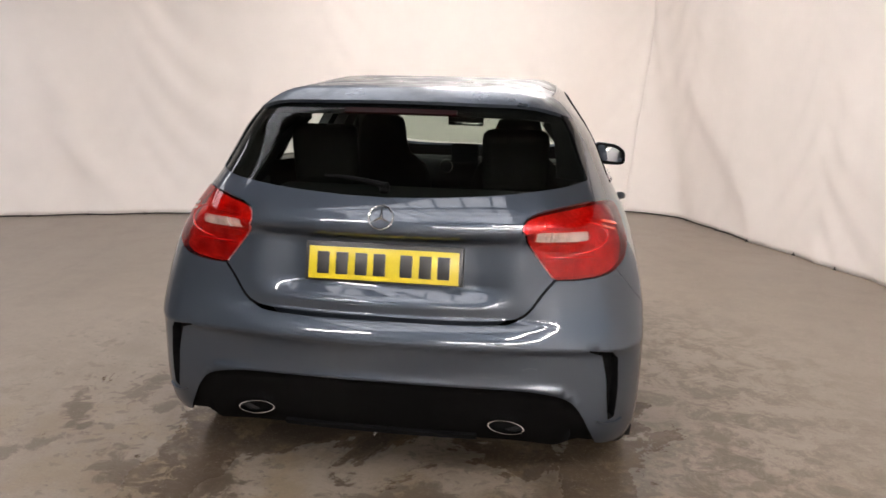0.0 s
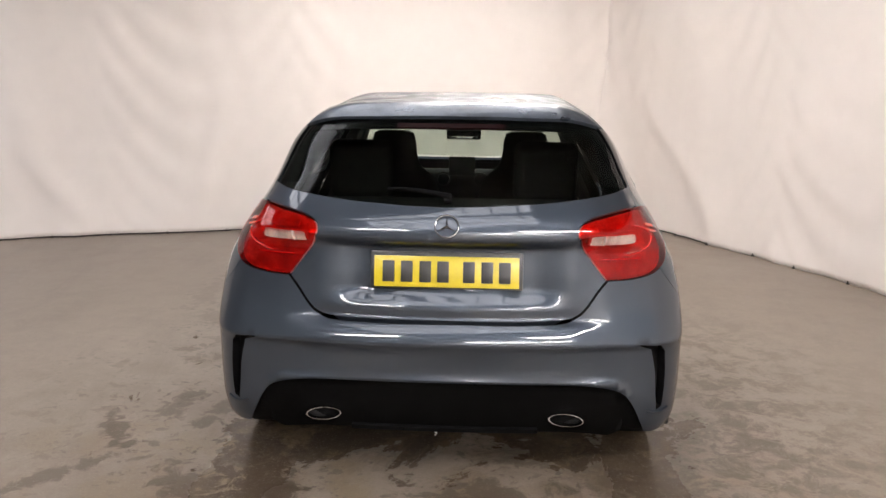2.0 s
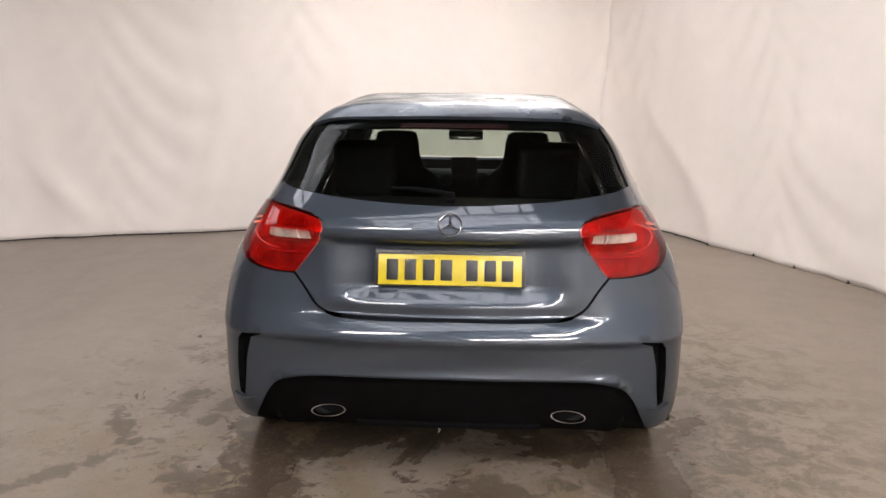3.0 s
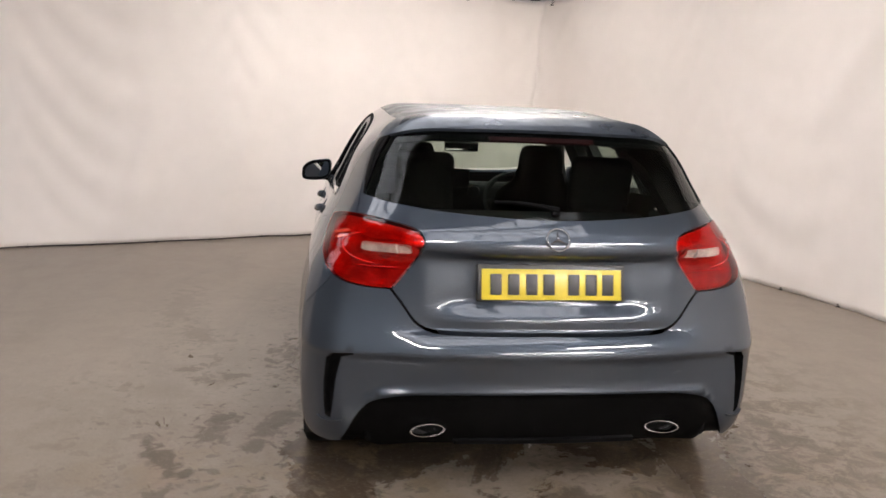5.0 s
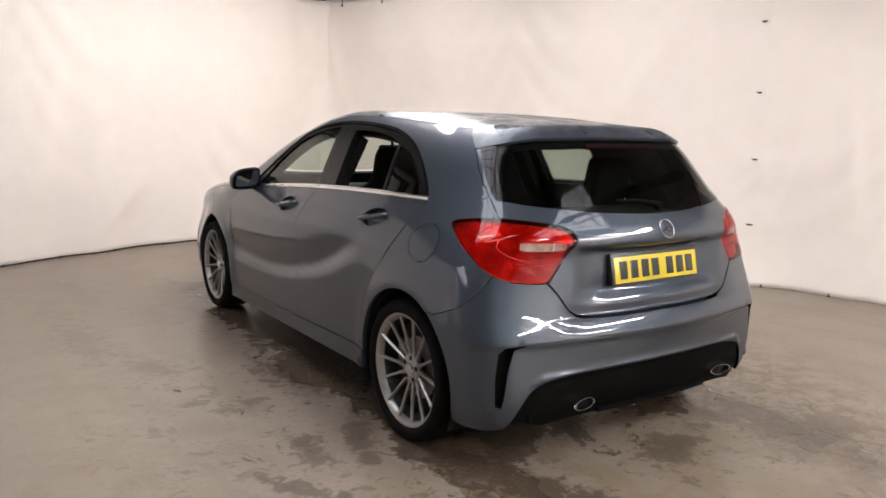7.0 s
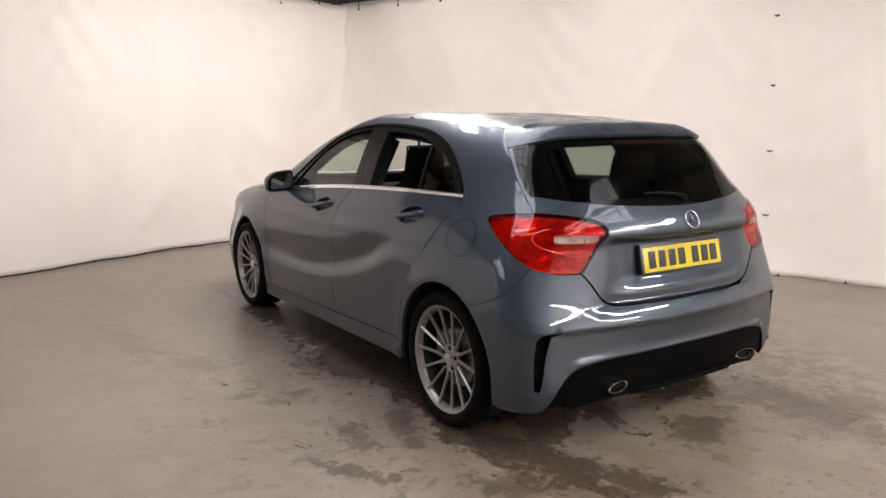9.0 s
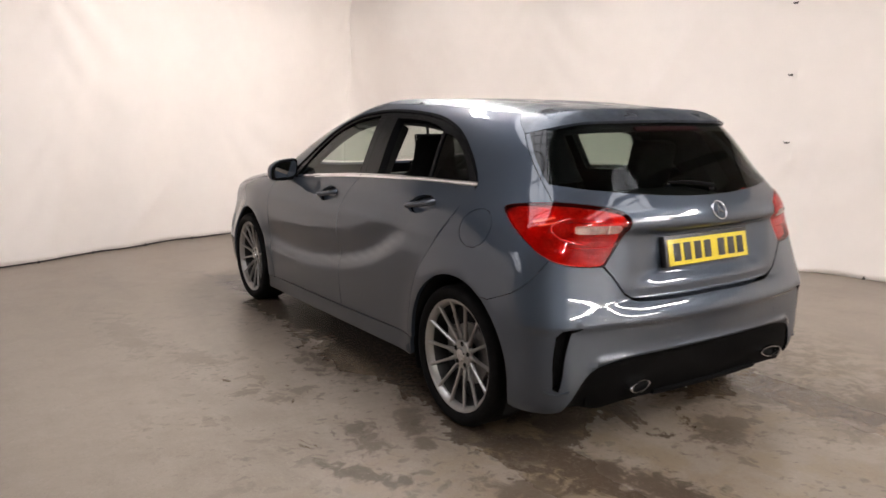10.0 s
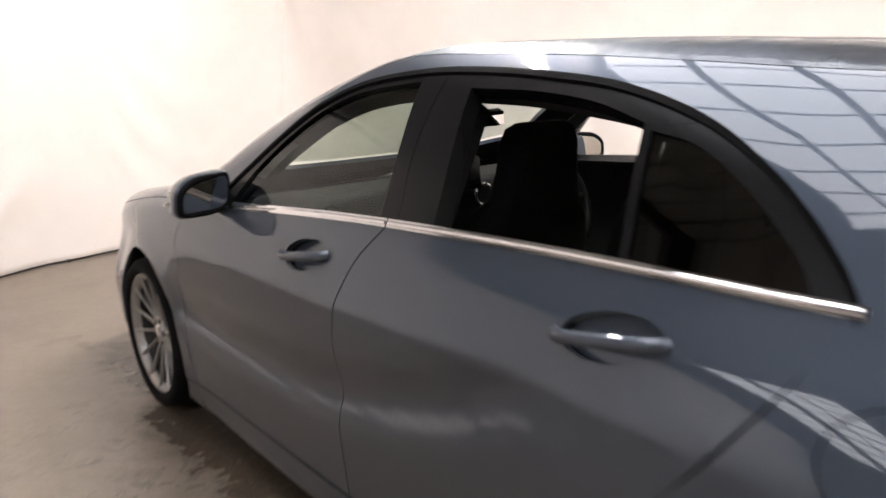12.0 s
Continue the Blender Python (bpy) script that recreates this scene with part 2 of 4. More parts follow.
CEILING = material("dull grey ceiling sheet", (.36, .35, .34), rough=.5, vary=.05, grain=1.5)
RAIL_AND_GAP = material("dark painted steel and hem gap shade", (.035, .030, .028), rough=.5, vary=.2, grain=12)
TIE = material("black tie", (.03, .028, .026), rough=.7)
DARK_WALL = material("plain dark unseen wall", (0.160, 0.155, 0.150), rough=.9, vary=.1, grain=3, bump=.2, bump_scale=30)
PALE_WALL = material("plain pale unseen wall", (.80, .78, .76), rough=.85, vary=.06, grain=3, bump=.2, bump_scale=30)
BATTEN = material("white enamel", (.75, .74, .72), rough=.35)
TUBE = glow("lamp tube", (1.0, .940, .905), 162)
SKYLIGHT_AND_FILL = glow("daylit rooflight and fill glow", (.93, .935, 1.0), 3.2)
CONCRETE = concrete()
# ---- the car's skin: one smooth solid, given by a few profile curves ----
def spline(*knots):
    """A smooth curve through (position, value) knots without overshoot."""
    xs, ys = np.array([k[0] for k in knots], float), np.array([k[1] for k in knots], float)
    h, d = np.diff(xs), np.diff(ys) / np.diff(xs)
    m = np.zeros(len(xs))
    m[0], m[-1] = d[0], d[-1]
    for i in range(1, len(xs) - 1):
        if d[i - 1] * d[i] > 0:
            a, b = 2 * h[i] + h[i - 1], h[i] + 2 * h[i - 1]
            m[i] = (a + b) / (a / d[i - 1] + b / d[i])

    def at(v):
        v = np.clip(np.asarray(v, float), xs[0], xs[-1])
        i = np.clip(np.searchsorted(xs, v) - 1, 0, len(h) - 1)
        s = (v - xs[i]) / h[i]
        return (ys[i] * (1 + 2 * s) * (1 - s) ** 2 + h[i] * m[i] * s * (1 - s) ** 2
                + ys[i + 1] * s * s * (3 - 2 * s) + h[i] * m[i + 1] * s * s * (s - 1))
    return at


def step(a, b, v):
    s = np.clip((v - a) / (b - a), 0, 1)
    return s * s * (3 - 2 * s)


WHEELBASE, AXLE, ARCH = 2.699, 0.317, 0.368
half_width = spline((.10, .80), (.17, .845), (.24, .866), (.34, .873), (.45, .879), (.60, .886), (.72, .886), (.82, .876), (.90, .852),
                    (.96, .828), (1.02, .794), (1.08, .762), (1.20, .704), (1.30, .650), (1.38, .597), (1.47, .52))
tail_line = spline((.10, -.50), (.18, -.60), (.26, -.660), (.36, -.688), (.44, -.692), (.52, -.705), (.556, -.7165), (.573, -.7275), (.582, -.7265), (.625, -.708), (.648, -.690), (.66, -.674),
                   (.70, -.676), (.80, -.672), (.90, -.664), (.920, -.668), (.938, -.690), (.96, -.691), (1.0, -.676), (1.05, -.642), (1.10, -.600),
                   (1.20, -.510), (1.30, -.415), (1.36, -.355), (1.46, -.25))
tail_plain = spline((.10, -.50), (.18, -.60), (.26, -.660), (.36, -.688), (.44, -.696), (.52, -.706), (.556, -.7135), (.573, -.7230), (.583, -.7215), (.70, -.690), (.80, -.672), (.90, -.664), (.95, -.672), (1.0, -.668), (1.05, -.642), (1.10, -.600), (1.46, -.25))
tail_bow = spline((.10, .10), (.45, .16), (.62, .20), (.75, .22), (.95, .26), (1.1, .30), (1.4, .22))
top_line = spline((-.70, 1.31), (-.45, 1.366), (-.30, 1.392), (0, 1.417), (.40, 1.444), (.80, 1.456), (1.10, 1.455), (1.35, 1.427), (1.60, 1.352), (1.90, 1.217),
                  (2.15, 1.080), (2.30, 1.010), (2.60, .955), (3.0, .890), (3.35, .790), (3.58, .66))
lip_line = spline((0, .447), (.30, .445), (.445, .440), (.54, .432), (.60, .420), (.64, .401), (.68, .361), (.72, .296), (.9, .1))
rear_taper = spline((.10, .015), (.60, .008), (.80, .045), (1.0, .142), (1.2, .258), (1.4, .31))
scoop_mid = spline((.40, .83), (.53, .785), (.73, .706), (1.0, .624), (1.33, .560), (1.62, .533), (1.95, .528), (2.4, .545))


def skin(x, y, z):
    """Less than 0 inside the car's body, 0 on its skin, more than 0 outside."""
    ax = np.abs(x)
    back = np.clip((.15 - y) / .70, 0, 2)
    ahead = np.clip((y - 2.3) / 1.2, 0, 2)
    w = half_width(z) * (1 - rear_taper(z) * back ** 2 - (.03 + .145 * step(.40, .72, z)) * ahead ** 2)
    # hollow flanks between the two character lines
    along = step(2.5, 2.1, y) * step(.20, .80, y)
    w = w - .028 * along * np.exp(-((z - scoop_mid(y)) / np.where(z < scoop_mid(y), .057, .085)) ** 2)
    w = w + .006 * step(2.5, 2.0, y) * step(-.2, .6, y) * np.exp(-((z - (.80 + .028 * (2.0 - y))) / .035) ** 2)
    # flared wheel arches
    for hub in (0, WHEELBASE):
        r = np.hypot(y - hub + .035, z - AXLE - .008)
        w = w + .015 * np.exp(-((r - .37) / .075) ** 2) * step(.15, .3, z)
    a = ax - w
    out = step(.40, .60, ax - .10 * step(.84, .89, z)) * step(1.08, 1.0, z)
    b = tail_line(z) * (1 - out) + tail_plain(z) * out + tail_bow(z) * ax ** 2 - y
    b = b + .038 * step(.47, .285, ax) * step(.690, .765, z) * step(.932, .900, z)   # the plate's recess
    b = b - .014 * np.exp(-((z - lip_line(ax)) / .013) ** 2) * step(.69, .60, ax)   # rolled lip over the diffuser
    c = y - (3.56 - .10 * ((z - .5) / .35) ** 2 - .28 * ax ** 2)
    d = (z - (top_line(y) - .025 * ax ** 2 - .9 * np.maximum(ax - .34, 0) ** 2 * step(1.0, .1, y))) * .9

    def blend(p, q, r):
        return np.where((p > -r) & (q > -r), np.hypot(np.maximum(p + r, 0), np.maximum(q + r, 0)) - r, np.maximum(p, q))
    e = blend(a, b, .14)
    e = blend(e, c, .20)
    return blend(e, d, .08)


def meet(eye, way, reach=3.0):
    """Where rays that come from outside meet the skin."""
    eye, way = np.atleast_2d(eye).astype(float), np.atleast_2d(way).astype(float)
    n = 160
    ts = np.linspace(0, reach, n)
    p = eye[:, None, :] + ts[None, :, None] * way[:, None, :]
    inside = skin(p[..., 0], p[..., 1], p[..., 2]) < 0
    k = np.argmax(inside, axis=1)
    hit = inside.any(axis=1)
    lo, hi = ts[np.maximum(k - 1, 0)], ts[k]
    for _ in range(22):
        mid = (lo + hi) / 2
        q = eye + mid[:, None] * way
        s = skin(q[:, 0], q[:, 1], q[:, 2]) < 0
        hi, lo = np.where(s, mid, hi), np.where(s, lo, mid)
    out = eye + hi[:, None] * way
    out[~hit] = np.nan
    return out


def normal_at(p):
    p, e = np.atleast_2d(p), 2e-3
    g = [skin(*(p + e * d).T) - skin(*(p - e * d).T) for d in np.eye(3)]
    g = np.stack(g, -1)
    return g / np.maximum(np.linalg.norm(g, axis=1, keepdims=True), 1e-9)


# ---- building ----
from mathutils.geometry import delaunay_2d_cdt

def thing(name, label, category, group="", at=None):
    ob = new(name)
    if at is not None:
        ob.matrix_basis = at
    return tagged(ob, label, category, group)


def link(name, me, mats, parent=None, label="", kind=""):
    for m in mats if isinstance(mats, (list, tuple)) else [mats]:
        me.materials.append(m)
    ob = new(name, me)
    if parent is not None:
        ob.parent = parent
    return tagged(ob, label, kind=kind)


def part(name, bm, mats, parent=None, label="", smooth=True, kind=""):
    """A bmesh as one mesh object under its thing or part."""
    me = bpy.data.meshes.new(name)
    bmesh.ops.recalc_face_normals(bm, faces=bm.faces)
    bm.to_mesh(me)
    bm.free()
    if smooth:
        for f in me.polygons:
            f.use_smooth = True
        me.set_sharp_from_angle(angle=radians(38))
    return link(name, me, mats, parent, label, kind)


def block(size, at=None, bevel=.006, segments=2):
    bm = bmesh.new()
    bmesh.ops.create_cube(bm, size=1, matrix=Matrix.Diagonal((*size, 1)))
    if bevel:
        bmesh.ops.bevel(bm, geom=bm.edges[:], offset=bevel, segments=segments, affect="EDGES", profile=.6)
    if at is not None:
        bmesh.ops.transform(bm, matrix=at, verts=bm.verts)
    return bm


def loft(rings, closed=True, caps=True):
    """A skin over rings of equally many points."""
    bm = bmesh.new()
    rows = [[bm.verts.new(p) for p in ring] for ring in rings]
    n = len(rows[0])
    for a, b in zip(rows, rows[1:]):
        for i in range(n if closed else n - 1):
            bm.faces.new((a[i], a[(i + 1) % n], b[(i + 1) % n], b[i]))
    if caps and closed:
        bm.faces.new(rows[0])
        bm.faces.new(rows[-1][::-1])
    return bm


def lathe(profile, turns=48, caps=False):
    """A profile of (radius, height) turned about x, the axle."""
    rings = [[(h, r * math.cos(2 * math.pi * i / turns), r * math.sin(2 * math.pi * i / turns)) for i in range(turns)] for r, h in profile]
    return loft(rings, caps=caps)


def tube(points, radius, sides=10, flat=1.0, caps=True):
    """A round bar along points; flat squeezes its section."""
    pts = [Vector(p) for p in points]
    rings, up = [], Vector((0, 0, 1))
    for i, p in enumerate(pts):
        d = (pts[min(i + 1, len(pts) - 1)] - pts[max(i - 1, 0)]).normalized()
        a = d.cross(up if abs(d.z) < .95 else Vector((1, 0, 0))).normalized()
        b = d.cross(a)
        r = radius[i] if isinstance(radius, (list, tuple)) else radius
        rings.append([p + r * (flat * math.cos(2 * math.pi * k / sides) * a + math.sin(2 * math.pi * k / sides) * b) for k in range(sides)])
    return loft(rings, caps=caps)


def run(*pts, gap=.02):
    """A smooth line through points, as close-set points."""
    p = np.array(pts, float)
    if len(p) == 2:
        n = max(2, int(np.linalg.norm(p[1] - p[0]) / gap) + 1)
        return [p[0] + (p[1] - p[0]) * s for s in np.linspace(0, 1, n)]
    q = np.vstack([2 * p[0] - p[1], p, 2 * p[-1] - p[-2]])
    out = []
    for i in range(1, len(q) - 2):
        n = max(2, int(np.linalg.norm(q[i + 1] - q[i]) / gap))
        for s in np.arange(n) / n:
            out.append(.5 * (2 * q[i] + (q[i + 1] - q[i - 1]) * s + (2 * q[i - 1] - 5 * q[i] + 4 * q[i + 1] - q[i + 2]) * s * s
                             + (3 * q[i] - q[i - 1] - 3 * q[i + 1] + q[i + 2]) * s ** 3))
    out.append(p[-1])
    return out


def on_side(pts):
    """Points (y, z) laid on the left flank."""
    p = np.array(pts, float)
    o = np.zeros(len(p))
    return list(meet(np.stack([o - 1.3, p[:, 0], p[:, 1]], 1), np.stack([o + 1, o, o], 1), 1.3))


def on_tail(pts):
    """Points (x, z) laid on the tail."""
    p = np.array(pts, float)
    o = np.zeros(len(p))
    return list(meet(np.stack([p[:, 0], o - 1.1, p[:, 1]], 1), np.stack([o, o + 1, o], 1), 1.6))


def on_top(pts):
    """Points (x, y) laid on the roof, screen or bonnet."""
    p = np.array(pts, float)
    o = np.zeros(len(p))
    return list(meet(np.stack([p[:, 0], p[:, 1], o + 1.7], 1), np.stack([o, o, o - 1], 1), 1.6))


class Ball:
    """Flattens the skin as seen from a point inside the car."""

    def __init__(self, x, y, z, ahead=False):
        self.c, self.turn = np.array((x, y, z)), -1 if ahead else 1

    def flat(self, p):
        d = np.array(p) - self.c
        return np.stack([np.arctan2(d[:, 0], -d[:, 1] * self.turn), np.arctan2(d[:, 2], np.hypot(d[:, 0], d[:, 1]))], 1)

    def rays(self, q):
        d = np.stack([np.sin(q[:, 0]) * np.cos(q[:, 1]), -np.cos(q[:, 0]) * np.cos(q[:, 1]) * self.turn, np.sin(q[:, 1])], 1)
        return self.c + 2.9 * d, -d


class Tube:
    """Flattens the flank as seen from the car's long axis."""

    def flat(self, p):
        p = np.array(p)
        return np.stack([p[:, 1], .8 * np.arctan2(p[:, 2] - .75, -p[:, 0])], 1)

    def rays(self, q):
        a = q[:, 1] / .8
        d = np.stack([-np.cos(a), 0 * a, np.sin(a)], 1)
        return np.stack([0 * a, q[:, 0], 0 * a + .75], 1) + 1.5 * d, -d


class Above:
    def flat(self, p):
        return np.array(p)[:, :2]

    def rays(self, q):
        o = np.zeros(len(q))
        return np.stack([q[:, 0], q[:, 1], o + 1.7], 1), np.stack([o, o, o - 1], 1)


REAR, FRONT, FLANK, TOP = Ball(0, .8, .8), Ball(0, 2.3, .5, True), Tube(), Above()


def within(q, poly):
    x, y = q[:, 0][:, None], q[:, 1][:, None]
    a, b = poly, np.roll(poly, -1, 0)
    cross = ((a[:, 1] > y) != (b[:, 1] > y)) & (x < (b[:, 0] - a[:, 0]) * (y - a[:, 1]) / (b[:, 1] - a[:, 1] + 1e-12) + a[:, 0])
    return cross.sum(1) % 2 == 1


def off_line(q, poly):
    a, b = poly, np.roll(poly, -1, 0)
    d = b - a
    s = np.clip(((q[:, None] - a) * d).sum(-1) / np.maximum((d * d).sum(-1), 1e-12), 0, 1)
    return np.linalg.norm(q[:, None] - (a + s[..., None] * d), axis=-1).min(1)


def shrink(poly, g):
    if not g:
        return poly
    d = np.roll(poly, -1, 0) - poly
    area = (poly[:, 0] * np.roll(poly[:, 1], -1) - np.roll(poly[:, 0], -1) * poly[:, 1]).sum()
    n = np.stack([-d[:, 1], d[:, 0]], 1) * np.sign(area)
    n /= np.maximum(np.linalg.norm(n, axis=1, keepdims=True), 1e-9)
    m = n + np.roll(n, 1, 0)
    m /= np.maximum((m * m).sum(1, keepdims=True) / 2, .6)
    return poly + g * m


def tidy(poly):
    keep = [poly[0]]
    for p in poly[1:]:
        if np.linalg.norm(p - keep[-1]) > 1e-3:
            keep.append(p)
    if np.linalg.norm(keep[0] - keep[-1]) < 1e-3:
        keep.pop()
    return np.array(keep)


def panel(name, outline, parent, mats, chart=REAR, gap=0.0, thick=.016, proud=0.0, holes=(), pitch=.03, label="", both=False, rim_like=0):
    """A panel of the car's skin inside an outline, with thickness, true curvature and its gaps. both: also its mirror image."""
    poly = shrink(tidy(chart.flat(outline)), gap)
    gaps = [tidy(chart.flat(h)) for h in holes]
    lo, hi = poly.min(0), poly.max(0)
    gx, gy = np.meshgrid(np.arange(lo[0], hi[0], pitch), np.arange(lo[1], hi[1], pitch))
    gx[::2] += pitch / 2
    grid = np.stack([gx.ravel(), gy.ravel()], 1)
    keep = within(grid, poly) & (off_line(grid, poly) > .5 * pitch)
    for h in gaps:
        keep &= ~within(grid, h) & (off_line(grid, h) > .5 * pitch)
    grid = grid[keep]
    pts, edges = [], []
    for loop in [poly, *gaps]:
        k = len(pts)
        pts += list(loop)
        edges += [(k + i, k + (i + 1) % len(loop)) for i in range(len(loop))]
    pts += list(grid)
    v, _, tris, *_ = delaunay_2d_cdt([Vector(p) for p in pts], edges, [], 0, 1e-7)
    v = np.array([tuple(p) for p in v])
    tris = np.array([t for t in tris if len(t) == 3])
    mid = v[tris].mean(1)
    ok = within(mid, poly)
    for h in gaps:
        ok &= ~within(mid, h)
    tris = tris[ok]
    used, tris = np.unique(tris, return_inverse=True)
    tris, v = tris.reshape(-1, 3), v[used]
    p = meet(*chart.rays(v), 2.9)
    bad = np.isnan(p[:, 0])
    if bad.any():
        print("PANEL", name, int(bad.sum()), "off the skin")
        for i in np.where(bad)[0]:
            j = np.where(~bad)[0]
            p[i] = p[j[np.argmin(np.linalg.norm(v[j] - v[i], axis=1))]]
    n = normal_at(p)
    lift = proud(p) if callable(proud) else np.full(len(p), proud)
    p = p + n * lift[:, None]
    face = np.cross(p[tris[:, 1]] - p[tris[:, 0]], p[tris[:, 2]] - p[tris[:, 0]])
    flip = (face * n[tris].mean(1)).sum(1) < 0
    tris[flip] = tris[flip][:, ::-1]
    k = len(p)
    seen = {}
    for t in tris:
        for a, b in ((t[0], t[1]), (t[1], t[2]), (t[2], t[0])):
            seen[(a, b)] = 1
    rim = [(a, b) for a, b in seen if (b, a) not in seen]
    verts = np.vstack([p, p - n * thick])
    faces = [tuple(t) for t in tris] + [tuple(k + t[::-1]) for t in tris] + [(b, a, a + k, b + k) for a, b in rim]
    made = []
    for side in (1, -1) if both else (1,):
        w = verts * (side, 1, 1)
        m = n * (side, 1, 1)
        fs = faces if side == 1 else [f[::-1] for f in faces]
        me = bpy.data.meshes.new(name)
        me.from_pydata(w.tolist(), [], fs)
        loops = []
        for i, f in enumerate(fs):
            if i < len(tris):
                loops += [m[a] for a in f]
            elif i < 2 * len(tris):
                loops += [-m[a - k] for a in f]
            else:
                q = np.cross(w[f[1]] - w[f[0]], w[f[2]] - w[f[0]])
                loops += [q / max(np.linalg.norm(q), 1e-12)] * 4
        me.polygons.foreach_set("use_smooth", [True] * len(fs))
        if isinstance(mats, (list, tuple)):
            me.polygons.foreach_set("material_index", [0] * len(tris) + [1] * len(tris) + [rim_like] * len(rim))
        me.normals_split_custom_set([tuple(q) for q in loops])
        made.append(link(name, me, mats, parent[side] if isinstance(parent, dict) else parent, label))
    return made if both else made[0]


def ring(points, radius, sides=8):
    """A closed round bar."""
    pts = [Vector(p) for p in points]
    n, rings = len(pts), []
    mid = sum(pts, Vector()) / n
    axis = (pts[0] - mid).cross(pts[n // 4] - mid).normalized()
    for p in pts:
        out = (p - mid).normalized()
        rings.append([p + radius * (math.cos(2 * math.pi * k / sides) * out + math.sin(2 * math.pi * k / sides) * axis) for k in range(sides)])
    return loft(rings + [rings[0]], caps=False)



# ---- the unit: floor, cloth-hung walls, ceiling ----
def cloth(name, along, start, end, label, mats, seed=0.0):
    """A hung sheet from start to end metres along a wall, with slack folds, an uneven hem and a hanging edge."""
    nx, nz = int((end - start) / .05), 52
    bm = bmesh.new()
    rows = []
    for j in range(nz + 1):
        f = j / nz
        row = []
        for i in range(nx + 1):
            s = start + (end - start) * i / nx
            bend = .10 + .75 * max(0, 1 - f * 1.02) ** 1.6        # the corner is round at the floor and tight at the rail
            s += .29 * bend * (1 - min(1, i / 40)) ** 2
            scallop = .035 * abs(math.sin(math.pi * (s + seed) / .62))
            top = CLOTH_TOP - scallop * .8
            hem = .006 + .010 * noise.noise((s * 1.3, seed, 3.1)) if along == "back" or s < 2.0 else .001
            z = hem + (top - hem) * f
            a = noise.noise((s * .5 + .15 * z, z * .25, seed)) * .10
            b = noise.noise((s * 1.5 + .55 * z, z * .32 - .2 * s, seed + 7)) * .040
            c = noise.noise((s * 3.6 - .9 * z, z * .35, seed + 13)) * .012
            low = math.exp(-z / .30)
            d = noise.noise((s * 2.2, z * .9, seed + 21)) * .04 * low
            bay = ((s + seed) / 1.86) % 1.0 - .5
            swag = .012 * math.sin(14 * (z - 3.4 * bay * bay) + 3 * noise.noise((s * .4, 2.2, seed))) * max(0, .4 + noise.noise((s * .45, z * .3, seed + 3)))
            drape = .020 * max(0, noise.noise((s * .8, 5.5, seed)) + .15) * math.sin(s * 7 + z * .9)
            off = (.11 if along == "back" else .05) + a + b + c + d + .95 * swag + 1.8 * drape + .05 * low
            if along == "back":
                off -= .28 * max(0, 1 - z / 2.2)
            else:
                off -= (.30 - .16 * float(step(3.8, 5.2, s))) * max(0, 1 - z / 2.2)
                off += .030 * max(0, noise.noise((s * 1.1 + .5 * z, z * .18, 77.0))) * math.sin(s * 4.4 + z * 1.5) + .020 * low * noise.noise((s * 5.0, z * 4, 31.0))
                off += .012 * float(step(SEAM - .02, SEAM + .01, s))     # one sheet laps over the next
            for s0, z0, s1, z1, high, wide in CREASES[along]:
                run_s, run_z = s1 - s0, z1 - z0
                k = min(1, max(0, ((s - s0) * run_s + (z - z0) * run_z) / (run_s ** 2 + run_z ** 2)))
                off += high * math.sin(math.pi * (.12 + .76 * k)) * math.exp(-(math.hypot(s - s0 - k * run_s, z - z0 - k * run_z) / wide) ** 2)
            if s < bend:
                off += bend - math.sqrt(max(0, bend * bend - (bend - s) ** 2))
            for tz in TIES if along == "side" else ():
                r = math.hypot(s - SEAM, z - tz)
                off += .030 * math.exp(-r / .10) * (1 + .5 * math.cos(5 * math.atan2(z - tz, s - SEAM + 1e-6)))
            p = in_room(s, 0, z) + ALONG_SIDE * off if along == "back" else in_room(0, s, z) + ALONG_BACK * off
            if along == "side" and i < 10:
                p = p.lerp(SEAM_COLUMN[j], (1 - i / 10) ** 2)      # joined to the other sheet in the corner
            row.append(bm.verts.new(p))
        rows.append(row)
    SHEET[along] = [v.co.copy() for row in rows for v in row]
    if along == "back":
        SEAM_COLUMN.extend(row[0].co.copy() for row in rows)
    for r0, r1 in zip(rows, rows[1:]):
        for i in range(nx):
            bm.faces.new((r0[i], r0[i + 1], r1[i + 1], r1[i]))
    foot = FEET[along] = [v.co.copy() for v in rows[0]]
    other = ALONG_SIDE if along == "back" else ALONG_BACK
    if along == "side":
        foot = foot[:int(2.0 / .05)]                     # further on, the cloth lies on the floor
    # dark strip along the hem, drawn for the shadow gap under the cloth
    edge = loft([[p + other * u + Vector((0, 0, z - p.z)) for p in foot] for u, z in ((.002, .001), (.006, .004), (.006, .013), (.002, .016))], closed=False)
    part("trim", edge, RAIL_AND_GAP, label="thin dark strip standing for the shadow gap under the hem", smooth=False, kind="structure")
    ob = part(name, bm, mats, label=label, kind="structure")
    thick = ob.modifiers.new("thickness", "SOLIDIFY")
    thick.thickness = .003
    return ob


CLOTH_TOP, FEET, SHEET, SEAM_COLUMN = 2.78, {}, {}, []
# slack folds: from (along, height) to (along, height), depth and half width
CREASES = {"side": ((4.63, 2.48, 3.94, 1.38, .050, .12), (.11, 2.72, .46, 1.46, .035, .07), (5.98, 2.1, 6.11, .60, .030, .06), (5.49, 1.19, 5.19, .80, .025, .05),
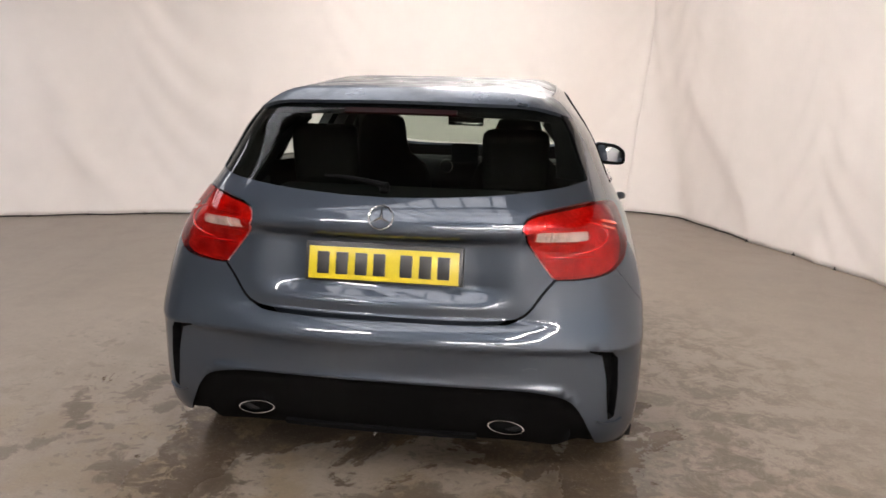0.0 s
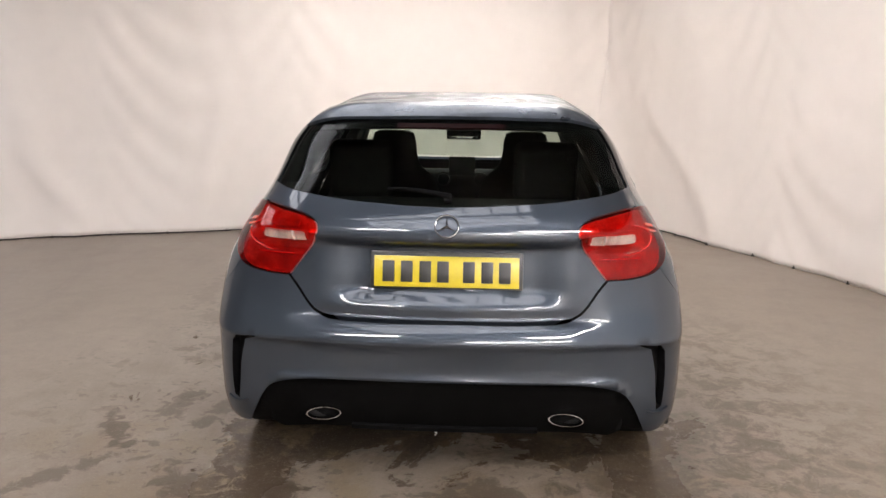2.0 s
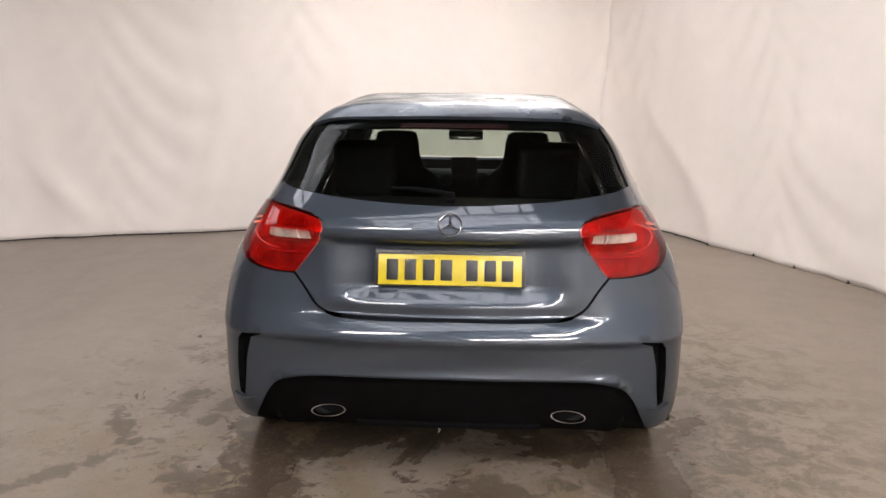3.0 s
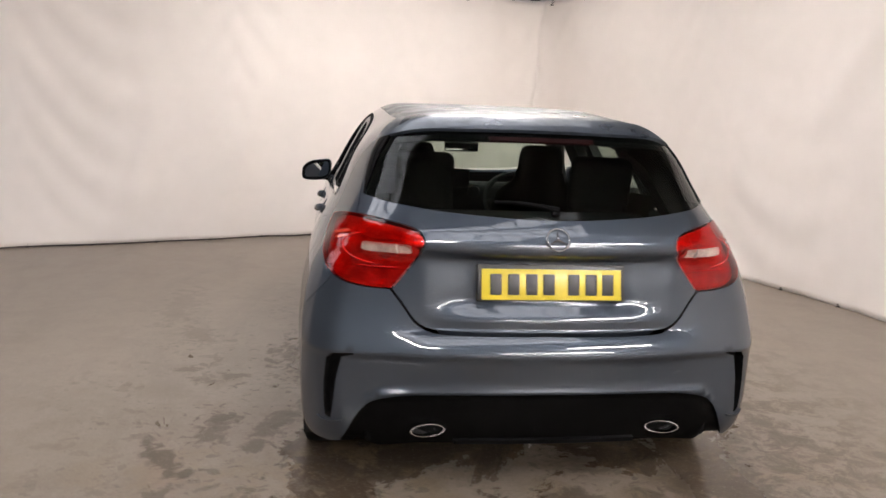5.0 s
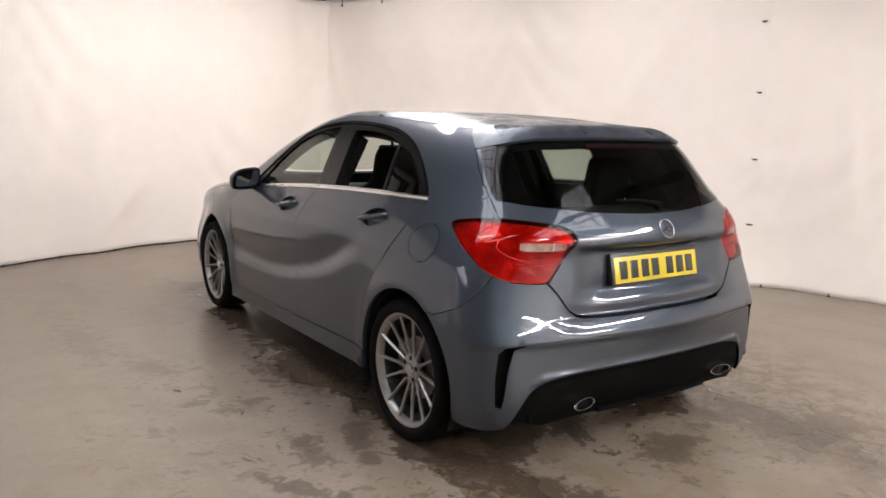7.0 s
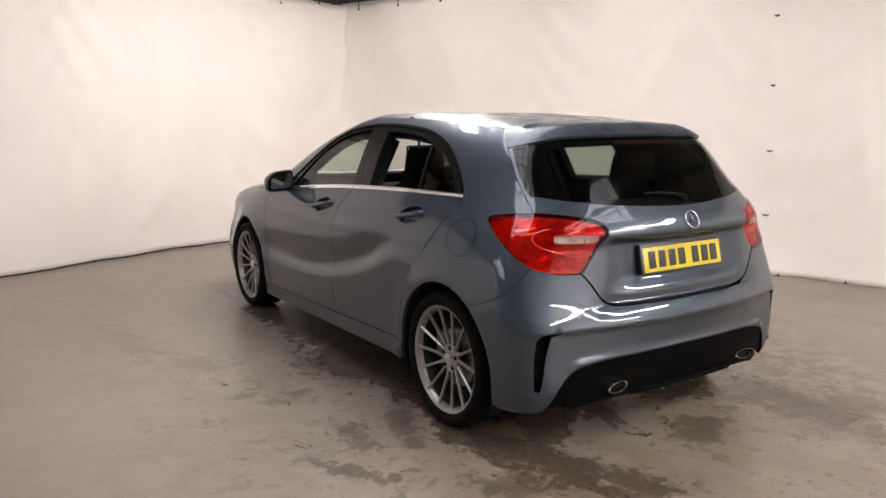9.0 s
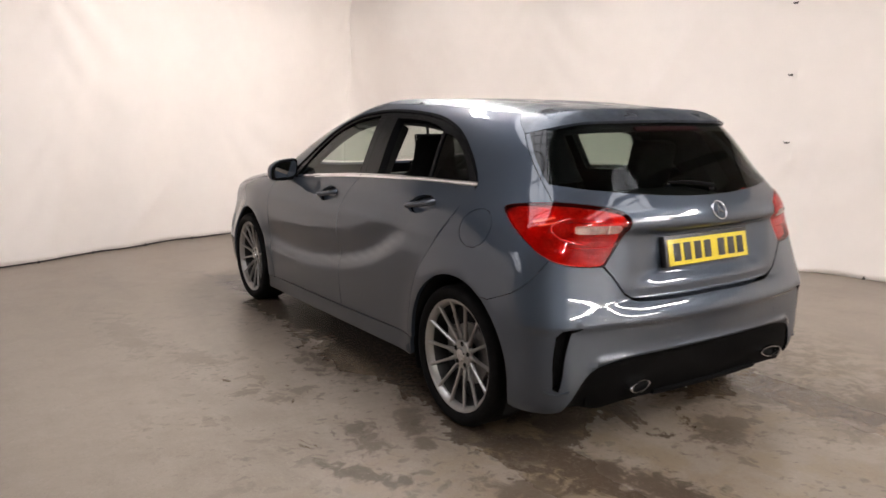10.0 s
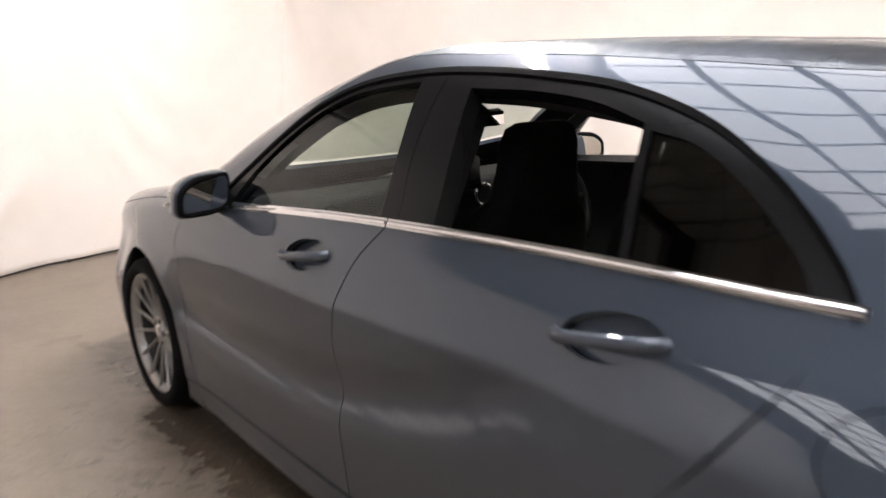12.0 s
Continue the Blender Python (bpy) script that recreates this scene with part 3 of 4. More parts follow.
                    (3.02, 2.61, 3.27, 2.09, .025, .09), (.49, 1.89, 2.05, .18, .045, .18), (3.18, 1.61, 3.11, .69, .025, .12), (5.75, 1.4, 5.45, .40, .022, .07)),
           "back": ((3.40, 1.71, 3.78, .12, .025, .10), (2.44, .70, 3.00, .17, .035, .08), (1.20, 2.35, 1.39, 1.14, .022, .10), (6.47, 1.95, 5.99, .09, .035, .15),
                    (6.35, .88, 5.77, .11, .035, .10), (4.4, 1.5, 4.75, .15, .025, .10))}
SEAM, TIES = 5.32, (.55, 1.13, 1.705, 2.29)
bm = bmesh.new()
bmesh.ops.create_grid(bm, x_segments=40, y_segments=40, size=14)
part("floor", bm, CONCRETE, label="worn grey concrete floor with damp brown stains and shade painted under the car", smooth=False, kind="structure")


def wall(name, s0, d0, s1, d1):
    a, b = in_room(s0, d0, 0), in_room(s1, d1, 0)
    way = (b - a).normalized()
    m = Matrix.Translation((a + b) / 2 + Vector((0, 0, HIGH / 2))) @ Matrix.Rotation(math.atan2(way.y, way.x), 4, "Z")
    part(name, block(((b - a).length, .2, HIGH), m, 0), DARK_WALL if name == "wall_west" else PALE_WALL, label="plain unseen wall closing the room", smooth=False, kind="structure")


# unseen walls; south pale and west dark to steer the car's reflections
wall("wall_north", -.8, -.60, WIDE + .2, -.60)
wall("wall_east", -.70, -.5, -.70, DEEP + .2)
wall("wall_south", -.6, DEEP + .1, WIDE + .2, DEEP + .1)
wall("wall_west", WIDE + .1, -.5, WIDE + .1, DEEP)

# ribbed ceiling sheets on dark purlins
bm = bmesh.new()
ribs = []
s = -.9
while s < WIDE + .3:
    for ds, dz in ((0, 0), (.16, 0), (.18, .025), (.22, .025), (.24, 0)):
        ribs.append((s + ds, HIGH + dz))
    s += .24
lines = [[bm.verts.new(in_room(a, d, z)) for a, z in ribs] for d in (-.8, DEEP + .3)]
for i in range(len(ribs) - 1):
    if ribs[i + 1][0] - ribs[i][0] > 1e-6:
        bm.faces.new((lines[0][i], lines[0][i + 1], lines[1][i + 1], lines[1][i]))
ceiling = part("ceiling", bm, CEILING, label="dull grey ribbed sheet ceiling", smooth=False, kind="structure")
ceiling.modifiers.new("thickness", "SOLIDIFY").thickness = .01
for d in (1.6, 3.4, 5.2, 7.0, 8.8, 10.6, 12.4):
    m = Matrix.Translation(in_room(WIDE / 2, d, HIGH - .06)) @ Matrix.Rotation(math.atan2(ALONG_BACK.y, ALONG_BACK.x), 4, "Z")
    part("trim", block((WIDE, .07, .12), m, .004), RAIL_AND_GAP, label="dark steel purlin under the ceiling", smooth=False, kind="structure")

# glowing ceiling panes: daylit rooflights over the parked car, and an added fill pane
def ceiling_pane(s0, s1, d0, d1, number):
    count = 3
    for k in range(count):
        a, b = d0 + (d1 - d0) * k / count + .03, d0 + (d1 - d0) * (k + 1) / count - .03
        m = Matrix.Translation(in_room((s0 + s1) / 2, (a + b) / 2, HIGH - .012)) @ Matrix.Rotation(math.atan2(ALONG_BACK.y, ALONG_BACK.x), 4, "Z")
        ob = part("window_%d" % (number + k), block((s1 - s0, b - a, .016), m, .003), SKYLIGHT_AND_FILL, label="bright ceiling pane for daylight and added fill light", smooth=False, kind="structure")
    for k in range(8):
        m = Matrix.Translation(in_room(s0 + (s1 - s0) * (k + .5) / 8, (d0 + d1) / 2, HIGH - .03)) @ Matrix.Rotation(math.atan2(ALONG_BACK.y, ALONG_BACK.x), 4, "Z")
        part("trim", block((.03, d1 - d0, .03), m, .003), RAIL_AND_GAP, label="thin dark bar across a bright ceiling pane", smooth=False, kind="structure")


ceiling_pane(2.4, 6.4, 3.4, 4.9, 1)
ceiling_pane(3.3, 6.1, 6.7, 8.3, 4)
# unseen fill pane, added to brighten the left of the back wall
ceiling_pane(7.5, 11.0, .7, 2.8, 7)

cloth("wall_cloth_back", "back", .0, WIDE - .1, "slack white cloth hung over the wall", CURTAIN, 0.0)
cloth("wall_cloth_side", "side", .0, DEEP - .1, "slack white cloth tied and hung over the wall", CURTAIN, 40.0)

# the rail that the cloth hangs from
for along, length in ((ALONG_BACK, WIDE), (ALONG_SIDE, DEEP)):
    other = ALONG_SIDE if along is ALONG_BACK else ALONG_BACK
    m = Matrix.Translation(CORNER + along * (length / 2) + other * .07 + Vector((0, 0, CLOTH_TOP + .05))) @ Matrix.Rotation(math.atan2(along.y, along.x), 4, "Z")
    part("trim", block((length, .05, .05), m, .004), RAIL_AND_GAP, label="dark steel curtain rail", smooth=False, kind="structure")


def hook(p, group):
    ob = thing("curtain_hook", "small dark hook holding the cloth to its rail", "hook", group, Matrix.Translation(p))
    part("shank", tube([(0, 0, -.07), (.006, 0, -.03), (0, 0, .03)], .006, 6), TIE, ob)
    part("eyelet", block((.022, .022, .016), pose(0, 0, -.07), .004), TIE, ob)
    return ob


first = hook(in_room(.4, .09, CLOTH_TOP), "hooks along the rail")
for i in range(1, 14):
    copy_thing(first, Matrix.Translation(in_room(.4 + .62 * i, .09, CLOTH_TOP)))
for i in range(18):
    copy_thing(first, Matrix.Translation(in_room(.09, .45 + .62 * i, CLOTH_TOP)))


def peg(p, group):
    ob = thing("floor_peg", "small dark peg pinning the hem to the floor", "peg", group, Matrix.Translation(p))
    part("plate", block((.024, .02, .010), pose(0, 0, .005), .003), TIE, ob)
    part("pin", block((.008, .008, .022), pose(0, 0, .016), .002), TIE, ob)
    return ob


def at_hem(along, s, out=.016):
    q = min(FEET[along], key=lambda p: abs((p - CORNER).dot(ALONG_BACK if along == "back" else ALONG_SIDE) - s))
    return Vector((q.x, q.y, 0)) + out * (ALONG_SIDE if along == "back" else ALONG_BACK)


first = peg(at_hem("back", .55), "pegs along the hem")
for i in range(1, 15):
    copy_thing(first, Matrix.Translation(at_hem("back", .55 + .56 * i)))
for i in range(14):
    copy_thing(first, Matrix.Translation(at_hem("side", .8 + .58 * i)))


def on_seam(z):
    q = min(SHEET["side"], key=lambda p: abs((p - CORNER).dot(ALONG_SIDE) - SEAM) + abs(p.z - z))
    return Vector((q.x, q.y, z)) + .012 * ALONG_BACK


def knot(p, group):
    ob = thing("cloth_tie", "short black tie joining two cloth sheets", "tie", group, Matrix.Translation(p) @ Matrix.Rotation(radians(21), 4, "Z"))
    part("loop", tube([(0, -.030, .006), (0, -.014, -.004), (0, 0, 0), (0, .014, -.004), (0, .030, .007)], [.004, .006, .004, .006, .004], 8), TIE, ob)
    part("knot", block((.013, .015, .017), None, .004), TIE, ob)
    return ob


first = knot(on_seam(TIES[0]), "ties down the seam")
for z in TIES[1:]:
    copy_thing(first, Matrix.Translation(on_seam(z)) @ Matrix.Rotation(radians(21 + 40 * math.sin(5 * z)), 4, "Z"))

# tube lamps under the ceiling


def batten(m, group):
    ob = thing("ceiling_light", "long white twin-tube lamp under the ceiling", "ceiling light", group, m)
    part("housing", block((.14, 1.8, .06), pose(0, 0, .04), .008), BATTEN, ob)
    for x in (-.045, .045):
        part("lamp_tube", tube([(x, -.86, -.012), (x, .86, -.012)], .016, 10), TUBE, ob, "bright lit lamp tube")
    for y in (-.88, .88):
        part("end_cap", block((.13, .03, .05), pose(0, y, 0), .005), BATTEN, ob)
    part("hanger", tube([(0, -.5, .06), (0, -.5, HIGH - LAMP_HIGH)], .006, 6), RAIL_AND_GAP, ob)
    part("hanger", tube([(0, .5, .06), (0, .5, HIGH - LAMP_HIGH)], .006, 6), RAIL_AND_GAP, ob)
    return ob


LAMP_HIGH = HIGH - .14
turn = Matrix.Rotation(math.atan2(ALONG_SIDE.y, ALONG_SIDE.x) - math.pi / 2, 4, "Z")
first = None
for s, d in ((2.9, 9.3), (3.4, 12.2), (7.0, 8.7), (2.4, 3.0), (5.2, 12.4)):
    m = Matrix.Translation(in_room(s, d, LAMP_HIGH)) @ turn @ Matrix.Rotation(math.pi / 2, 4, "Z")
    first = copy_thing(first, m) if first else batten(m, "lamps under the ceiling")


# ---- the car ----
car = thing("car", "dark blue-grey metallic hatchback parked on the concrete floor", "car")

# outlines on the left flank (y, z) and round the tail (x, y, z)
belt = spline((-.02, 1.072), (.4, 1.062), (1.07, 1.031), (1.95, .960), (2.15, .944))


def arch(hub, a0, a1):
    return [(hub - .038 + ARCH * math.cos(a), AXLE + .008 + ARCH * math.sin(a)) for a in np.linspace(radians(a0), radians(a1), 30)]


def sill(y):
    """Height of the joint between the doors and the skirt."""
    return .319 - .0345 * (y - .36)


def along_belt(y0, y1, lift=0.0):
    return [(y, float(belt(y)) + lift) for y in np.linspace(y0, y1, 24)]


glass_arc = [(2.03, .955), (1.90, 1.058), (1.78, 1.148), (1.66, 1.230), (1.53, 1.305), (1.36, 1.360), (1.126, 1.388), (.935, 1.392), (.73, 1.384), (.515, 1.363),
             (.315, 1.314), (.166, 1.244), (.054, 1.160), (-.004, 1.095), (-.012, 1.072)]
rear_door_back = [(-.012, 1.072), (.035, .98), (.17, .78), (.285, .64), (.345, .46), (.366, .36), (.370, sill(.37))]
door_split = [(1.045, float(belt(1.045))), (1.125, .92), (1.160, .80), (1.168, .64), (1.158, .44), (1.145, sill(1.145))]
front_door_front = [(2.14, .946), (2.225, .88), (2.262, .76), (2.266, .60), (2.235, .42), (2.205, sill(2.205))]
light_low = (-.561, -.588, .795)
light_back = [light_low, (-.64, -.566, .797), (-.714, -.532, .809), (-.757, -.490, .827), (-.782, -.445, .852)]
light_side = [(-.782, -.445, .852), (-.795, -.349, .912), (-.785, -.262, .970), (-.769, -.222, .997), (-.752, -.240, 1.014), (-.715, -.345, 1.030), (-.684, -.416, 1.036)]
light_in = [(-.684, -.416, 1.036), (-.60, -.526, 1.031), (-.52, -.588, 1.018), (-.470, -.618, .998), (-.456, -.632, .970), (-.465, -.634, .940), (-.51, -.591, .860), light_low]
gate_side = [(-.684, -.416, 1.036), (-.674, -.380, 1.066), (-.664, -.325, 1.112), (-.646, -.229, 1.209), (-.613, -.153, 1.300)]
gate_low = [light_low, (-.525, -.600, .755), (-.482, -.619, .694), (-.455, -.63, .670), (-.415, -.640, .656), (-.285, -.669, .651), (0, -.690, .652)]
bumper_side = [(-.757, -.490, .827), (-.815, -.457, .752), (-.859, -.382, .690), (-.877, -.264, .6435)]
skirt_edge = [(-.845, -.415, .226), (-.81, -.510, .210), (-.775, -.560, .205), (-.742, -.588, .211)]
arch_seam = on_side([(-.2335 - .025 * f, .6372 + .005 * f) for f in np.linspace(0, 1, 5)])   # from the wheel arch to the bumper's upper edge
lip_edge = [(-.742, -.588, .211), (-.706, -.611, .280), (-.672, -.628, .346), (-.628, -.645, .391), (-.54, -.665, .413), (-.445, -.680, .421), (-.22, -.70, .427), (0, -.712, .429)]


def flip(pts):
    return [np.array((-p[0], p[1], p[2])) for p in pts][::-1]


# flank shell: rear quarter, cant rail and windscreen pillar in one
ditch = on_top([(-.521, -.016), (-.534, .2), (-.540, .6), (-.540, 1.0), (-.528, 1.25), (-.512, 1.40)])
pillar = on_top([(-.512, 1.40), (-.560, 1.60), (-.625, 1.85), (-.705, 2.12)])
flap = [(-.118 + .098 * math.cos(a) * (1 + .06 * math.cos(a)), .905 + .080 * math.sin(a)) for a in np.linspace(0, 2 * math.pi, 40, endpoint=False)]
outline = (run(*on_side(rear_door_back)) + on_side([(.348, sill(.348))] + arch(0, -.8, 122)) + arch_seam + run(*bumper_side[::-1])
           + run(*light_back[3:]) + run(*light_side) + run(*gate_side) + run(gate_side[-1], (-.575, -.075, 1.356), (-.521, -.016, 1.400)) + run(*ditch) + run(*pillar)
           + run(pillar[-1], *on_side([(2.145, .95)])) + run(*on_side(glass_arc)))
flap_line = on_side(flap)
panel("side_panel", outline, car, [PAINT, CABIN], REAR, 0, .02, holes=[flap_line], pitch=.022)
right = panel("side_panel", outline, car, [PAINT, CABIN], REAR, 0, .02, pitch=.022, both=True)
bpy.data.objects.remove(right[0])
fuel_flap = panel("fuel_flap", flap_line, car, PAINT, REAR, .0022, .008, label="round flush fuel filler flap")
panel("seam", flap_line, fuel_flap, BLACK_SATIN, REAR, -.001, .006, proud=-.010)

# roof, screen, bonnet
top_back = on_top([(-.521, -.016), (-.35, -.06), (0, -.075)])
roof = panel("roof", run(*ditch) + run(*on_top([(-.512, 1.40), (-.3, 1.385), (0, 1.38), (.3, 1.385), (.512, 1.40)])) + run(*flip(ditch))
             + run(*flip(top_back)[::-1]) + run(*top_back[::-1]), car, [PAINT_WET, CABIN], TOP, .0025, .02, pitch=.04, label="roof skin misted with fine water drops")
panel("windscreen", run(*on_top([(-.512, 1.405), (0, 1.385), (.512, 1.405)])) + run(*flip(pillar)[::-1]) + run(*on_top([(.705, 2.12), (.4, 2.22), (0, 2.25), (-.4, 2.22), (-.705, 2.12)]))
      + run(*pillar)[::-1], car, [GLASS_FRONT, INSIDE], TOP, .004, .005, pitch=.06)
bonnet_side = [(2.15, .952), (2.6, .905), (3.0, .832), (3.30, .745)]
bonnet_left = on_side(bonnet_side)
panel("bonnet", run(*bonnet_left) + run(bonnet_left[-1], (-.4, 3.46, .72), (0, 3.52, .71), (.4, 3.46, .72), flip(bonnet_left)[0]) + run(*flip(bonnet_left))
      + run(flip(bonnet_left)[-1], *on_top([(.70, 2.16), (.4, 2.26), (0, 2.29), (-.4, 2.26), (-.70, 2.16)]), bonnet_left[0]), car, [PAINT, CABIN], FRONT, .002, .016, pitch=.03)
wing_front = [(3.30, .745), (3.24, .62), (3.12, .45), (3.03, .26)]
panel("front_wing", run(*on_side(front_door_front)) + run(*on_side([(2.205, sill(2.205)), (2.294, sill(2.294))])) + on_side(arch(WHEELBASE, 191.4, -10)) + run(*on_side(wing_front))[::-1]
      + run(*bonnet_left)[::-1], car, [PAINT, CABIN], FLANK, .0022, .016, both=True)
nose = run(*on_side(wing_front))
low_nose = [(-.80, 3.08, .22), (-.6, 3.42, .20), (0, 3.52, .19), (.6, 3.42, .20), (.80, 3.08, .22)]
panel("front_bumper", nose + run(nose[-1], *low_nose, flip(nose)[0]) + flip(nose) + run(flip(nose)[-1], (.4, 3.46, .72), (0, 3.52, .71), (-.4, 3.46, .72), nose[0]), car, [PAINT, CABIN], FRONT, .003, .016, pitch=.04)


# doors, with their surrounds, panes, strips and pulls
def oval(y, z, ry, rz, lean=0.0):
    return [(y + ry * math.cos(a) - lean * rz * math.sin(a), z + rz * math.sin(a) + lean * ry * math.cos(a)) for a in np.linspace(0, 2 * math.pi, 28, endpoint=False)]


def pull(door, y, z, lean, s):
    """A body-coloured strap handle over a shallow cup."""
    ends = []
    for k, out in ((-.112, .0), (-.104, .014), (-.07, .023), (0, .027), (.07, .023), (.104, .013), (.112, .0)):
        q = on_side([(y + k, z - lean * k)])[0]
        ends.append((s * (q[0] - out), q[1], q[2]))
    part("door_handle", tube(run(*ends, gap=.012), .0135, 12, .75), PAINT, door, "body-coloured strap handle")


doors = {}
for kind, edge, opening in (
        ("rear_door", run(*on_side(rear_door_back)) + run(*on_side([(.370, sill(.37)), (1.145, sill(1.145))])) + run(*on_side(door_split))[::-1] + run(*on_side(along_belt(1.045, -.012))), (.345, .957, -.16)),
        ("front_door", run(*on_side(door_split)) + run(*on_side([(1.145, sill(1.145)), (2.205, sill(2.205))])) + run(*on_side(front_door_front))[::-1] + run(*on_side(along_belt(2.14, 1.045))), (1.350, .912, -.16))):
    cup = on_side(oval(opening[0], opening[1], .104, .041, opening[2]))
    pair = panel(kind, edge, car, [PAINT, CABIN], FLANK, .0022, .018, holes=[cup], pitch=.03, both=True)
    doors[kind] = {1: pair[0], -1: pair[1]}
    panel("handle_cup", cup, doors[kind], PAINT, FLANK, -.001, .004, proud=-.030, both=True, pitch=.02)
    for s in (1, -1):
        pull(doors[kind][s], opening[0], opening[1], .16, s)

front_pane = [(1.885, .972 + .012), (1.80, 1.090), (1.66, 1.198), (1.53, 1.274), (1.36, 1.332), (1.128, 1.360), (1.085, float(belt(1.085)) + .012)]
rear_gap = [(.885, float(belt(.885)) + .012), (.930, 1.348), (.73, 1.346), (.56, 1.330), (.425, 1.298), (.385, float(belt(.385)) + .012)]
quarter_pane = [(.366, float(belt(.366)) + .014), (.405, 1.286), (.300, 1.266), (.180, 1.202), (.085, 1.126), (.055, float(belt(.05)) + .014)]
split_up = [(1.012, float(belt(1.012))), (1.045, 1.2), (1.035, 1.3905)]


def loop(pts, corners):
    """A closed line, smooth but for its corners, laid on the flank."""
    out, k = [], [*corners, corners[0] + len(pts)]
    for a, b in zip(k, k[1:]):
        seg = [pts[i % len(pts)] for i in range(a, b + 1)]
        out += [tuple(p) for p in run(*seg)][:-1]
    return on_side(out)


front_hole, rear_hole, quarter_hole = loop(front_pane, (0, 5, 6)), loop(rear_gap, (0, 1, 4, 5)), loop(quarter_pane, (0, 1, 5))
arc = run(*[(y, z) for y, z in glass_arc])
front_arc = [p for p in arc if p[0] >= 1.035]
rear_arc = [p for p in arc if p[0] < 1.035]
panel("window_frame", on_side(front_arc + [(1.035, 1.390)] + [tuple(p) for p in run(*split_up)][::-1] + along_belt(1.012, 2.03)), doors["front_door"], [BLACK_GLOSS, CABIN], FLANK, .0015, .045,
      proud=-.003, holes=[front_hole], both=True, label="gloss black window surround")
panel("window_frame", on_side([tuple(p) for p in run(*split_up)] + rear_arc + along_belt(-.012, 1.012)), doors["rear_door"], [BLACK_GLOSS, CABIN], FLANK, .0015, .045,
      proud=-.003, holes=[rear_hole, quarter_hole], both=True, label="black window surround")
front_panes = panel("window_pane", front_hole, doors["front_door"], [GLASS_FRONT, INSIDE], FLANK, -.006, .004, proud=-.012, both=True, pitch=.06, label="green-tinted side window")
bpy.data.objects.remove(front_panes[1])
panel("quarter_pane", quarter_hole, doors["rear_door"], [GLASS_DARK, INSIDE], FLANK, -.006, .004, proud=-.010, both=True, pitch=.06, label="dark-tinted fixed quarter window")
lowered = panel("window_pane", rear_hole, doors["rear_door"], [GLASS_SIDE, INSIDE], FLANK, -.006, .004, proud=-.012, both=True, pitch=.06, label="tinted side window")
bpy.data.objects.remove(lowered[0])
for kind, y0, y1 in (("front_door", 1.045, 2.01), ("rear_door", -.022, 1.040)):
    bar = on_side(along_belt(y0, y1, -.006)) + on_side(along_belt(y1, y0, .013))
    panel("trim_strip", bar, doors[kind], CHROME, FLANK, 0, .012, proud=.005, both=True, pitch=.03, label="chrome waistline strip")
    for s in (1, -1):
        crest = [(s * (q[0] - .003), q[1], q[2]) for q in on_side(along_belt(y0 + .004, y1 - .004, .0035))]
        part("strip_crown", tube(crest, .0085, 8, .55), CHROME, doors[kind][s], "rounded crown of the chrome strip")
rubber = on_side([tuple(p) for p in arc][::2]) + on_side([(y, z - .012 - .004 * (y < .1)) for y, z in arc][::-2])
panel("seal", rubber, car, BLACK_SATIN, FLANK, 0, .01, proud=.003, both=True, pitch=.05, label="black window seal")

# trim of the rear pillars, seen through the rear window
trim = on_side([(-.20, 1.05), (.03, 1.06), (.045, 1.12), (.13, 1.205), (.25, 1.29), (.25, 1.345), (0, 1.36), (-.10, 1.29)])
panel("pillar_trim", trim, car, CABIN, FLANK, 0, .085, proud=-.028, both=True, pitch=.04, label="dark inner trim of the rear pillar")

pillar_b = on_side([(.93, .80), (.95, 1.10), (.965, 1.35), (1.16, 1.35), (1.19, 1.10), (1.20, .80)])
panel("pillar_trim", pillar_b, car, CABIN, FLANK, 0, .05, proud=-.06, both=True, pitch=.06, label="dark inner trim of the door pillar")

# lining of the roof and its rails, seen through the windows
panel("headliner", run(*on_top([(-.47, .05), (-.48, .6), (-.47, 1.30)])) + run(*on_top([(-.47, 1.30), (0, 1.26), (.47, 1.30)])) + run(*on_top([(.47, 1.30), (.48, .6), (.47, .05)])) + run(*on_top([(.47, .05), (0, .02), (-.47, .05)])),
      car, CABIN, TOP, 0, .02, proud=-.045, pitch=.08, label="dark roof lining")
rail = on_side([(.25, 1.29), (.55, 1.335), (.93, 1.352), (1.30, 1.338), (1.55, 1.262), (1.80, 1.10), (1.90, 1.03)]) + on_side([(1.97, 1.03), (1.82, 1.155), (1.56, 1.305), (1.32, 1.375), (.93, 1.392), (.55, 1.372), (.25, 1.325)])
panel("rail_trim", run(*rail[:7]) + run(*rail[7:]), car, CABIN, FLANK, 0, .05, proud=-.03, both=True, pitch=.05, label="dark trim of the roof rail and screen pillar")

# skirts
sill_foot = [(.335, .236), (.345, .231), (1.2, .209), (2.26, .184), (2.285, .190)]
skirt = on_side([(.336, sill(.336) - .002), (1.2, sill(1.2) - .002), (2.290, sill(2.29) - .002)]) + on_side(sill_foot[::-1])
panel("side_skirt", run(*skirt[:3]) + run(*skirt[3:5]) + run(*skirt[4:7]) + run(*skirt[6:]), car, [PAINT, CABIN], FLANK, .001, .04,
      proud=lambda p: .002 + .024 * step(.25, .62, (sill(p[:, 1]) - p[:, 2]) / .088) - .012 * step(.72, 1.0, (sill(p[:, 1]) - p[:, 2]) / .088), both=True, pitch=.012)

# tail: gate, window, spoiler
gate = run(*gate_side[::-1]) + run(*light_in) + run(*gate_low)
